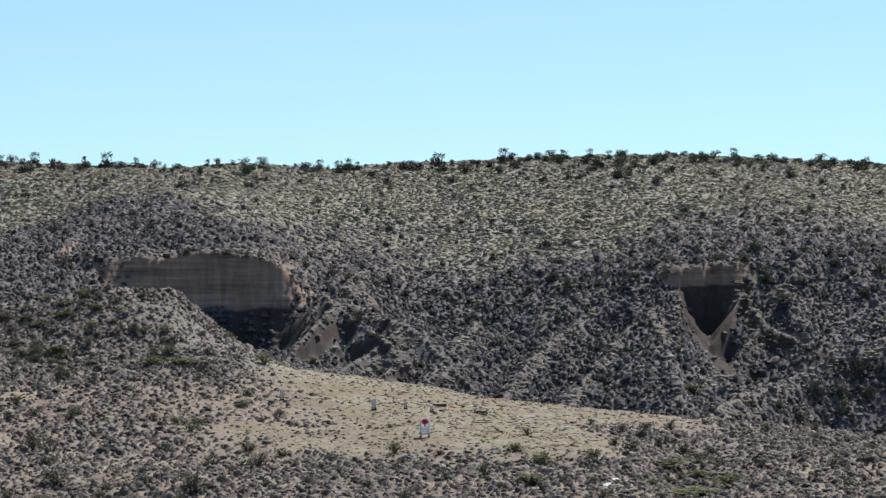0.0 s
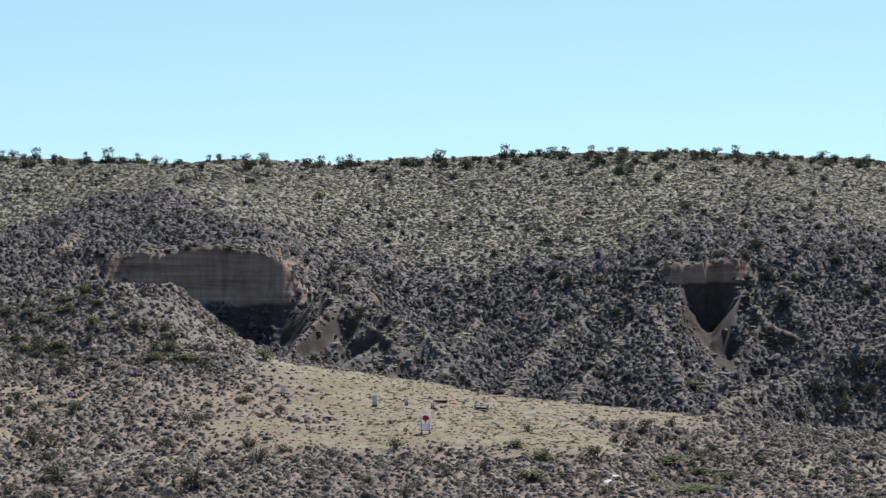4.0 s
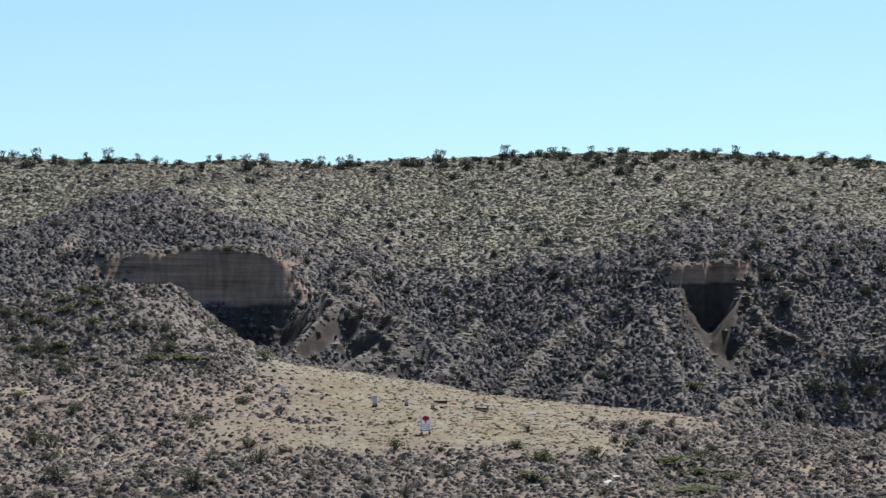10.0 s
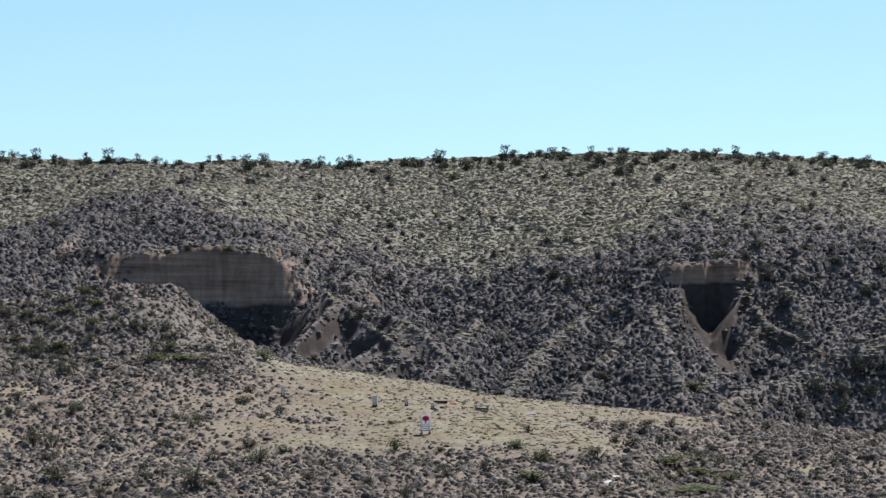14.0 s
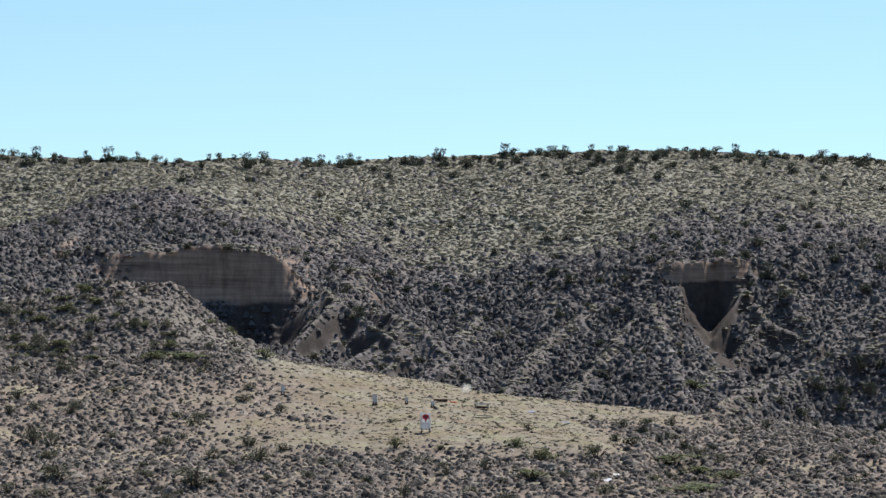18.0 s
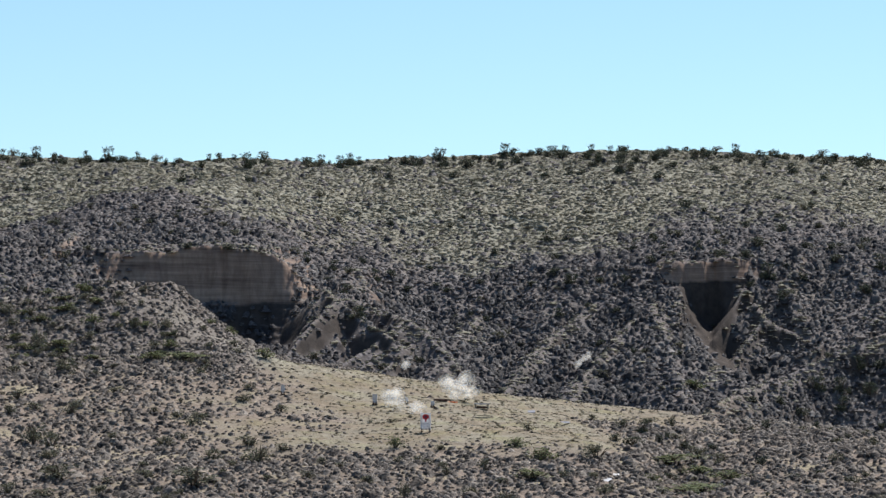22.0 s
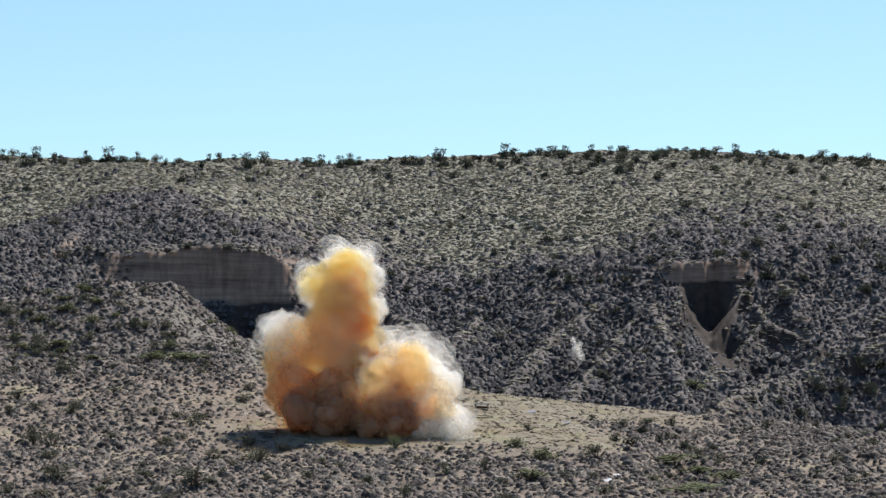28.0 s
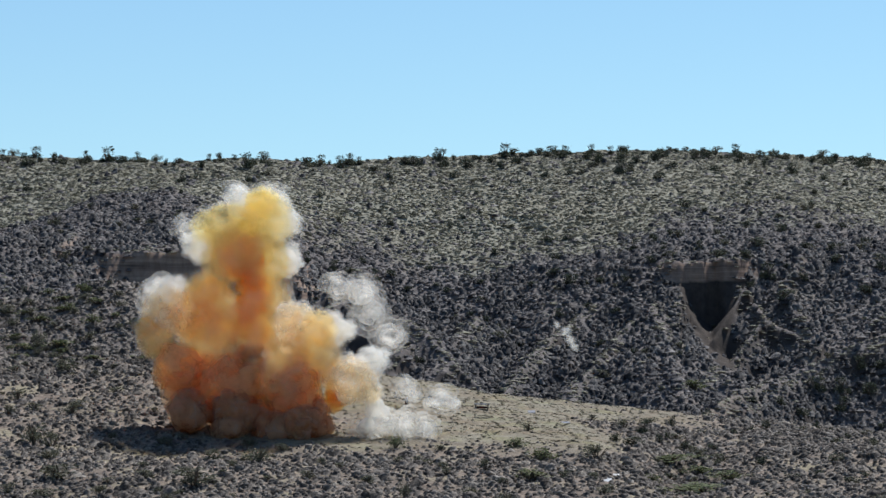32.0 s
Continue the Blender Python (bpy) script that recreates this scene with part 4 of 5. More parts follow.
def box(bm, x, y, z, sx, sy, sz, bevel=0.008, turn=None):
    """A bevelled block centred at a place."""
    m = Matrix.Translation((x, y, z)) @ (turn or Matrix()) @ Matrix.Diagonal((sx, sy, sz, 1))
    r = bmesh.ops.create_cube(bm, size=1, matrix=m)
    if bevel:
        edges = list({e for v in r["verts"] for e in v.link_edges})
        bmesh.ops.bevel(bm, geom=edges, offset=bevel, segments=1, affect="EDGES")


def disc(bm, x, y, z, r, thick, sides=24, squash=1.0):
    m = Matrix.Translation((x, y, z)) @ Matrix.Rotation(radians(90), 4, "X") @ Matrix.Diagonal((1, squash, 1, 1))
    bmesh.ops.create_cone(bm, cap_ends=True, segments=sides, radius1=r, radius2=r, depth=thick, matrix=m)


def block(name, mat, parent, *boxes, label=""):
    bm = bmesh.new()
    for b in boxes:
        box(bm, *b)
    return part(name, bm, mat, parent, label)


def target_sign():
    """White board on two posts with a round red emblem on a stem and bars of print."""
    ob = tagged(new("target_sign"), "white target board with a red round emblem, standing on dry grass", "target")
    block("board", WHITE_BOARD, ob, (0, 0, 0.75, 0.72, 0.012, 1.15, 0.003))
    for s in (-1, 1):
        block("post", OLD_WOOD, ob, (s * 0.27, 0.045, 0.55, 0.06, 0.05, 1.30))
        block("foot", DARK_WOOD, ob, (s * 0.27, 0.0, 0.05, 0.10, 0.55, 0.10))
    bm = bmesh.new()
    disc(bm, 0, -0.018, 1.06, 0.235, 0.014, 28, 0.78)
    part("emblem", bm, RED_PAINT, ob, "round red emblem")
    block("emblem_stem", RED_PAINT, ob, (0, -0.018, 0.83, 0.10, 0.012, 0.24, 0.004), label="red stem of the emblem")
    bm = bmesh.new()
    disc(bm, 0, -0.027, 1.06, 0.09, 0.010, 20, 0.8)
    part("emblem_centre", bm, PRINT_AND_SHADE, ob, "dark centre of the emblem")
    for z, w in ((0.62, 0.50), (0.50, 0.56), (0.36, 0.44)):
        block("print_bar", GREY_PRINT, ob, (0, -0.018, z, w, 0.008, 0.055, 0.002))
    # dark strip painted for the shadow at the board's base
    block("base_shade", PRINT_AND_SHADE, ob, (0, -0.018, 0.22, 0.66, 0.010, 0.06, 0.002))
    x, y = -1.2, 247.6
    ob.matrix_basis = pose(x, y, ground_z(x, y), -3, 0, 4)
    return ob


def plate_target(x, y, wide, tall, mat, lean, group="card targets on the terrace"):
    """A pale plate hung on a low stand."""
    ob = tagged(new("card_target"), "pale card target on a low timber stand", "target", group)
    block("card", mat, ob, (0, 0, 0.12 + tall / 2, wide, 0.025, tall))
    for s in (-1, 1):
        block("stand_leg", DARK_WOOD, ob, (s * wide * 0.35, 0.03, 0.1, 0.05, 0.36, 0.24))
    # added dark bar that stands in for the shadow at the card's foot
    block("foot_shade_bar", DARK_WOOD, ob, (0, -0.04, 0.04, wide * 1.15, 0.08, 0.09))
    ob.matrix_basis = pose(x, y, ground_z(x, y), lean, 0, random.uniform(-8, 8))


def low_bench(x, y):
    ob = tagged(new("low_bench"), "low weathered timber bench with a pale plank top", "bench")
    block("seat_plank", CARD, ob, (0, -0.12, 0.38, 1.10, 0.20, 0.10))
    block("seat_plank", OLD_WOOD, ob, (0, 0.12, 0.40, 1.10, 0.20, 0.05))
    for s in (-1, 1):
        block("bench_leg", OLD_WOOD, ob, (s * 0.45, 0, 0.18, 0.10, 0.36, 0.40))
    block("stretcher", DARK_WOOD, ob, (0, 0, 0.14, 0.82, 0.10, 0.14))
    ob.matrix_basis = pose(x, y, ground_z(x, y), 0, 0, 5)


def timber(x, y, long, turn):
    ob = tagged(new("timber"), "dark weathered timber lying on the grass", "timber")
    block("beam", DARK_WOOD, ob, (0, 0, 0.09, long, 0.2, 0.18, 0.02))
    block("beam", DARK_WOOD, ob, (0.1, 0.24, 0.08, long * 0.8, 0.16, 0.16, 0.02))
    ob.matrix_basis = pose(x, y, ground_z(x, y), 0, 0, turn)


def hoop(x, y, r, mat, label, name):
    """A ring lying on the ground."""
    ob = tagged(new(name), label, "ring")
    bm = bmesh.new()
    sides, tube = 28, 6
    rings = []
    for i in range(sides):
        a = 2 * math.pi * i / sides
        rings.append([bm.verts.new(((r + 0.04 * math.cos(b)) * math.cos(a), (r + 0.04 * math.cos(b)) * math.sin(a), 0.02 + 0.04 * math.sin(b)))
                      for b in (2 * math.pi * q / tube for q in range(tube))])
    for i in range(sides):
        for q in range(tube):
            bm.faces.new((rings[i][q], rings[(i + 1) % sides][q], rings[(i + 1) % sides][(q + 1) % tube], rings[i][(q + 1) % tube]))
    part("rim", bm, mat, ob)
    ob.matrix_basis = pose(x, y, ground_z(x, y), 6, 0, 0)


def fallen_panel(x, y, wide, deep, mat, label, tilt):
    ob = tagged(new("fallen_panel"), label, "panel")
    block("sheet", mat, ob, (0, 0, 0.06, wide, deep, 0.03, 0.004))
    block("batten", OLD_WOOD, ob, (0, 0, 0.025, wide * 0.9, 0.06, 0.05))
    ob.matrix_basis = pose(x, y, ground_z(x, y), tilt, 0, random.uniform(-10, 10))


SIGN = target_sign()
for px, py, wide, tall, mat in ((-11.64, 262.0, 0.28, 0.60, CARD), (-4.95, 261.2, 0.34, 0.66, CARD), (-2.67, 263.0, 0.24, 0.38, CARD), (-0.78, 263.0, 0.26, 0.36, CARD)):
    plate_target(px, py, wide, tall, mat, -4)
low_bench(2.83, 265.8)
timber(-0.21, 267.6, 1.05, 4)
hoop(0.71, 267.8, 0.32, ORANGE_CLAY, "faded orange ring lying on the grass", "orange_ring")
hoop(2.85, 258.6, 0.75, plain("dusty_rubber", (0.30, 0.25, 0.20), 0.95), "dusty half-buried tyre ring on the terrace", "tyre_ring")
fallen_panel(8.79, 260.2, 0.65, 0.8, BLUE_STEEL, "white board fallen flat on the gravel", 8)
fallen_panel(6.59, 269.8, 0.55, 0.7, BLUE_STEEL, "faded blue sheet lying on the slope", 14)
fallen_panel(10.97, 229.4, 0.42, 0.6, WHITE_BOARD, "small white board lying among scrub", 10)
fallen_panel(10.28, 226.0, 0.5, 0.6, STEEL, "small pale sheet propped on gravel", 22)


# ---- red range flag beside the camera ----
def cloth_material():
    m, nt, p = material("red_flag_cloth", 0.75)
    w = noise_tex(nt, 6.0, 4)
    nt.links.new(ramp(nt, w, [(0.3, (0.42, 0.008, 0.014)), (0.7, (0.60, 0.016, 0.022))]), p.inputs["Base Color"])
    return m


def range_flag():
    """Pole off to the side; the cloth streams in rigid pleated panels and whips round on the wind."""
    ob = tagged(new("range_flag"), "plain red range flag on a slim metal pole", "flag")
    bm = bmesh.new()
    bmesh.ops.create_cone(bm, cap_ends=True, segments=12, radius1=0.02, radius2=0.016, depth=4.2, matrix=Matrix.Translation((0, 0, 2.1)))
    part("pole", bm, STEEL, ob, "slim grey metal pole")
    red = cloth_material()
    v, f = [], []
    nx, nz = 36, 24
    for i in range(nx + 1):
        s = i / nx
        for j in range(nz + 1):
            t = j / nz
            q = max(0.0, (s - 0.67) / 0.33)
            top = 2.46 + 0.25 * max(0.0, 0.67 - s) - 0.75 * q ** 0.45
            low = 1.47 - 0.2 * max(0.0, 0.67 - s) + 0.22 * q
            v.append((1.31 * s, 0.10 * math.sin(9 * s + 3 * t) * (0.3 + s) + 0.03 * math.sin(17 * t + 6 * s), top + (low - top) * t))
    for i in range(nx):
        for j in range(nz):
            a = i * (nz + 1) + j
            f.append((a, a + 1, a + nz + 2, a + nz + 1))
    cloth = mesh_object("cloth", np.array(v), np.array(f), red, True)
    mod = cloth.modifiers.new("thickness", "SOLIDIFY")
    mod.thickness = 0.004
    cloth.parent = ob
    ob.matrix_basis = pose(-2.35, 12.0, -0.03, 0, 0, 0)
    return cloth


FLAG_CLOTH = range_flag()


# ---- smoke: billowing puffs that move; each is a dense body inside thinning shells ----
scene.cycles.transparent_max_bounces = 128


def smoke_layer(name, scatter_colour, tint, cover, torn):
    """One layer of smoke: a share of the light scatters, mostly onward, and the rest passes and takes on a tint, so that thin edges stay pale and thick parts turn deep."""
    m, nt, p = material(name, 1.0)
    p.inputs["Base Color"].default_value = (*scatter_colour, 1)
    p.inputs["Specular IOR Level"].default_value = 0.0
    t = nt.nodes.new("ShaderNodeBsdfTranslucent")
    t.inputs[0].default_value = (*scatter_colour, 1)
    s = nt.nodes.new("ShaderNodeMixShader")
    s.inputs[0].default_value = 0.62
    nt.links.new(p.outputs[0], s.inputs[1])
    nt.links.new(t.outputs[0], s.inputs[2])
    tc = nt.nodes.new("ShaderNodeTexCoord")
    share = nt.nodes.new("ShaderNodeMapRange")
    for i, v in ((1, 0.36), (2, 0.66), (3, cover * (1 - torn)), (4, cover * (1 + 0.6 * torn))):
        share.inputs[i].default_value = v
    nt.links.new(noise_tex(nt, 2.1, 3, 0.5, tc.outputs["Object"]), share.inputs[0])
    clear = nt.nodes.new("ShaderNodeBsdfTransparent")
    clear.inputs[0].default_value = (*tint, 1)
    o = nt.nodes.new("ShaderNodeMixShader")
    nt.links.new(share.outputs[0], o.inputs[0])
    nt.links.new(clear.outputs[0], o.inputs[1])
    nt.links.new(s.outputs[0], o.inputs[2])
    nt.links.new(o.outputs[0], nt.nodes["Material Output"].inputs[0])
    return m


def thin_smoke(name, colour, cover, scale=2.2, low=0.36):
    """A shell of thin smoke, torn into wisps: part of the light passes, the rest scatters both ways."""
    m, nt, p = material(name, 1.0)
    p.inputs["Base Color"].default_value = (*colour, 1)
    p.inputs["Specular IOR Level"].default_value = 0.0
    t = nt.nodes.new("ShaderNodeBsdfTranslucent")
    t.inputs[0].default_value = (*colour, 1)
    s = nt.nodes.new("ShaderNodeMixShader")
    s.inputs[0].default_value = 0.6
    nt.links.new(p.outputs[0], s.inputs[1])
    nt.links.new(t.outputs[0], s.inputs[2])
    tc = nt.nodes.new("ShaderNodeTexCoord")
    torn = nt.nodes.new("ShaderNodeMapRange")
    for i, v in ((1, low), (2, low + 0.3), (3, 0.0), (4, cover)):
        torn.inputs[i].default_value = v
    nt.links.new(noise_tex(nt, scale, 3, 0.5, tc.outputs["Object"]), torn.inputs[0])
    clear = nt.nodes.new("ShaderNodeBsdfTransparent")
    o = nt.nodes.new("ShaderNodeMixShader")
    nt.links.new(torn.outputs[0], o.inputs[0])
    nt.links.new(clear.outputs[0], o.inputs[1])
    nt.links.new(s.outputs[0], o.inputs[2])
    nt.links.new(o.outputs[0], nt.nodes["Material Output"].inputs[0])
    return m


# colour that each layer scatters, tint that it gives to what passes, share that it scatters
# yellow tops, brown and umber feet put the cloud's light and shade in colour
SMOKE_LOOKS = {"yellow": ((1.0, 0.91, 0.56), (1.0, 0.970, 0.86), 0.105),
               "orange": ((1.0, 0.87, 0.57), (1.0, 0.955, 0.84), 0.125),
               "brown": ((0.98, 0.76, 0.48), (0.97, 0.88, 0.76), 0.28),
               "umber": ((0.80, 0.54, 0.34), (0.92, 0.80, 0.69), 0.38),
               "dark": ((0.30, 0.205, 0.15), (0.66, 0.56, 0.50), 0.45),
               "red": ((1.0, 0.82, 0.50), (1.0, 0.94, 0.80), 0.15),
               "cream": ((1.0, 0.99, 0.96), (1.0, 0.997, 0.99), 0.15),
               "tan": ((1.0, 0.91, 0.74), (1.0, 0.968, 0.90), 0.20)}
PUFFS = {}


def lobes_of(rng):
    """Lobes of several sizes on a unit ball: centres, reach, lift."""
    out = []
    for count, size, lift in ((9, 0.62, 0.26), (40, 0.32, 0.15), (190, 0.15, 0.075)):
        c = rng.normal(size=(count, 3))
        out.append((c / np.linalg.norm(c, axis=1)[:, None], size * rng.uniform(0.7, 1.3, count), lift))
    return out


def billow(name, n, lobes, swell, fine, mat):
    """Ball swollen into cauliflower lobes; outer shells follow the same lobes more loosely."""
    bm = bmesh.new()
    bmesh.ops.create_icosphere(bm, subdivisions=n, radius=1)
    p = np.array([v.co[:] for v in bm.verts])
    out = np.full(len(p), 0.62)
    for c, size, lift in lobes[:fine]:
        d = np.linalg.norm(p[:, None] - c[None], axis=2) / size[None]
        out += lift * np.sqrt(np.clip(1 - d * d, 0, 1)).max(1)
    for v, o in zip(bm.verts, out * swell):
        v.co *= o
    for f in bm.faces:
        f.smooth = True
    me = bpy.data.meshes.new(name)
    bm.to_mesh(me)
    bm.free()
    me.materials.append(mat)
    return me


SHELLS = (("core", 0.50, 1, 1.3, 0.3), ("inner_billow", 0.72, 2, 1.2, 0.3), ("billow", 0.88, 3, 1.2, 0.25), ("outer_billow", 1.0, 3, 1.25, 0.5), ("haze_veil", 1.15, 2, 0.6, 0.75))


def puff_model(colour):
    """The meshes of a puff one metre in radius, made once for a colour."""
    if colour not in PUFFS:
        rng = np.random.default_rng(100 + len(PUFFS))
        pale, tint, cover = SMOKE_LOOKS[colour]
        # the outer layers are whitened in colour for sunlit rims and nearly white
        coats = [smoke_layer(colour + "_" + name, tuple(c + (1 - c) * white for c in pale), tuple(c + (1 - c) * white for c in tint), cover * more, torn)
                 for (name, swell, fine, more, torn), white in zip(SHELLS, (0, 0, 0.1, 0.5, 0.95) if pale[2] > 0.55 else (0, 0, 0, 0.1, 0.3))]
        made = []
        for i in range(2):
            lobes = lobes_of(rng)
            made.append([billow(name, 4 if name == "billow" else 3, lobes, swell, fine, m) for (name, swell, fine, more, torn), m in zip(SHELLS, coats)])
        PUFFS[colour] = made
    return PUFFS[colour]


def smoke_puff(colour, radius, label, group, turn, lesser=False):
    ob = tagged(new("smoke_puff"), label, "smoke", group)
    m = Euler((turn * 0.9, turn * 0.7, turn * 2.1)).to_matrix().to_4x4() @ Matrix.Diagonal((radius * (1.0 + 0.2 * math.sin(turn * 5)), radius * (1.0 + 0.2 * math.cos(turn * 3)), radius, 1))
    for (name, *_), me in zip(SHELLS, puff_model(colour)[turn % 2]):
        if lesser and name in ("core", "outer_billow"):
            continue
        o = new(name, me)
        o.parent = ob
        o.matrix_basis = m
    return ob


def dust_model():
    """Thin dust: ragged shells one inside the other."""
    rng = np.random.default_rng(77)
    coats = [thin_smoke("dust_haze", (0.88, 0.85, 0.80), cover, 1.5, 0.34) for cover in (0.5, 0.34, 0.22)]
    made = []
    for i in range(3):
        lobes = lobes_of(rng)
        made.append([billow("dust_veil", 3, lobes, swell, 2, m) for swell, m in zip((0.55, 0.85, 1.2), coats)])
    return made


DUST = dust_model()


def dust_puff(size, turn, stretch=(1, 1, 1)):
    ob = tagged(new("dust_puff"), "thin pale dust kicked up from the ground", "dust", "dust puffs over the terrace")
    for name, me in zip(("dust_core", "dust_veil", "outer_veil"), DUST[turn % 3]):
        o = new(name, me)
        o.parent = ob
        o.matrix_basis = Matrix.Diagonal((size * stretch[0], size * stretch[1], size * stretch[2], 1)) @ Euler((turn * 1.3, turn * 0.5, turn)).to_matrix().to_4x4()
    return ob

# ---- the blast cloud: colour, radius, depth, then (x, z) at the six cloud times ----
CLOUD_A = [
    ("red", 1.32, 249.0, (-2.26, 6.89), (-2.34, 8.22), (-5.62, 12.51), (-6.4, 12.9), (-9.92, 14.47), (-13.43, 15.25)),
    ("red", 1.12, 248.3, (-1.55, 6.34), (-1.79, 8.82), (-6.31, 12.29), (-6.77, 12.48), (-10.28, 13.65), (-13.98, 14.43)),
    ("red", 0.62, 249.0, (-0.62, 8.06), (-0.62, 8.14), (-5.62, 11.54), (-6.2, 11.73), (-9.13, 12.51), (-13.04, 13.29)),
    ("red", 1.07, 249.7, (-1.09, 7.06), (-2.82, 8.86), (-7.2, 12.15), (-7.59, 12.34), (-11.12, 13.72), (-14.64, 14.5)),
    ("cream", 0.37, 248.6, (-0.51, 8.6), (-1.79, 9.49), (-5.61, 14.05), (-6.0, 14.44), (-8.73, 16.0), (-11.86, 17.57)),
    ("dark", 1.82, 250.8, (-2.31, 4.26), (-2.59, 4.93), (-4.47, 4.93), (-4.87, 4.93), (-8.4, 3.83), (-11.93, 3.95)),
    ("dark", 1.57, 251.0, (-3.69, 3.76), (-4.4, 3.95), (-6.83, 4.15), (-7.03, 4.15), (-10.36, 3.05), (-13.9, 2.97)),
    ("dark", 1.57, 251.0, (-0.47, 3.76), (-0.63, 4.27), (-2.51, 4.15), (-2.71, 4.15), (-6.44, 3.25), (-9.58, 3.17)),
    ("red", 0.91, 248.6, (0.62, 3.62), (2.18, 4.63), (-0.93, 4.71), (-1.13, 4.71), (-4.05, 5.1), (-7.16, 5.68)),
]
CLOUD_B = [
    ("red", 0.91, 248.6, (-4.35, 3.35), (-5.68, 4.01), (-8.71, 5.48), (-9.3, 5.68), (-13.77, 5.87), (-17.67, 6.65)),
    ("red", 0.74, 247.9, None, (1.55, 3.61), (-1.32, 4.12), (-1.51, 4.12), (-4.81, 4.31), (-7.53, 4.89)),
    ("umber", 1.24, 248.8, (-3.66, 3.62), (-4.36, 3.85), (-7.55, 4.71), (-7.94, 4.9), (-11.83, 4.36), (-15.34, 4.48)),
    ("umber", 1.24, 248.8, (-0.23, 3.54), (0.23, 3.85), (-3.27, 4.13), (-3.66, 4.13), (-6.77, 3.97), (-9.89, 4.01)),
    ("dark", 1.41, 250.1, None, (-1.53, 6.09), (-5.64, 7.46), (-5.83, 7.46), (-9.16, 6.37), (-12.68, 6.29)),
    ("red", 1.16, 249.0, None, (-1.25, 7.63), (-5.62, 9.78), (-6.01, 9.97), (-9.52, 10.75), (-13.42, 11.54)),
    ("umber", 1.24, 248.6, (-2.41, 5.41), (-2.68, 6.18), (-4.83, 7.82), (-5.6, 7.82), (-9.11, 7.66), (-13.0, 7.97)),
    ("red", 1.24, 248.8, (-1.91, 6.73), (-2.18, 7.59), (-5.22, 10.94), (-6.0, 10.94), (-9.32, 12.11), (-13.22, 12.89)),
    ("dark", 1.24, 249.4, (-2.19, 5.26), (-2.42, 5.65), (-4.06, 5.89), (-4.84, 5.89), (-8.35, 4.8), (-11.87, 4.72)),
]
CLOUD_C = [
    ("yellow", 2.07, 249.0, None, None, (-7.26, 13.21), (-7.5, 13.29), (-11.41, 15.64), (-14.81, 17.13)),
    ("yellow", 2.07, 249.2, None, None, (-6.33, 13.07), (-6.64, 13.15), (-9.7, 15.81), (-12.51, 17.3)),
    ("yellow", 2.27, 249.2, None, None, (-6.99, 11.74), (-7.34, 11.82), (-11.56, 13.11), (-15.32, 14.4)),
    ("yellow", 2.27, 249.0, None, None, (-6.09, 11.42), (-6.4, 11.54), (-9.33, 13.1), (-12.26, 14.54)),
    ("orange", 2.4, 249.0, None, None, (-6.98, 9.47), (-7.41, 9.54), (-11.47, 10.36), (-15.45, 11.54)),
    ("orange", 2.31, 249.4, None, None, (-5.82, 9.21), (-6.21, 9.32), (-9.34, 10.26), (-12.47, 11.55)),
    ("orange", 2.48, 249.2, None, None, (-7.76, 7.25), (-8.27, 7.37), (-12.25, 7.83), (-16.36, 9.0)),
    ("orange", 2.07, 248.8, None, None, (-5.22, 7.43), (-5.61, 7.43), (-8.73, 7.82), (-12.23, 8.6)),
    ("brown", 2.4, 248.6, None, None, (-9.49, 5.79), (-10.08, 5.79), (-14.16, 6.18), (-17.98, 7.23)),
]
CLOUD_D = [
    ("brown", 2.27, 248.1, None, None, (-6.76, 5.17), (-7.14, 5.17), (-10.83, 5.17), (-14.33, 5.87)),
    ("tan", 1.82, 249.9, None, None, (-8.96, 9.42), (-9.55, 9.42), (-13.62, 10.28), (-17.78, 11.37)),
    ("tan", 1.74, 250.1, None, None, (-10.54, 8.56), (-11.05, 8.64), (-15.36, 9.81), (-19.48, 11.11)),
    ("orange", 1.65, 249.2, None, None, (-10.77, 6.98), (-11.28, 6.98), (-15.69, 8.03), (-20.06, 9.16)),
    ("cream", 1.24, 249.9, None, None, (-8.3, 12.75), (-8.77, 12.63), (-12.62, 14.31), (-16.74, 15.88)),
    ("cream", 1.49, 250.1, None, None, (-10.74, 9.81), (-11.13, 9.89), (-15.05, 11.19), (-18.97, 12.36)),
    ("cream", 1.41, 249.9, None, None, (-5.45, 13.84), (-5.56, 13.88), (-8.7, 16.16), (-11.45, 17.73)),
    ("cream", 1.24, 250.1, None, None, (-7.22, 14.52), (-7.22, 14.44), (-10.56, 16.8), (-14.21, 18.77)),
    ("cream", 1.24, 250.1, None, None, (-4.94, 11.58), (-5.02, 11.38), (-7.8, 12.95), (-10.94, 14.72)),
]
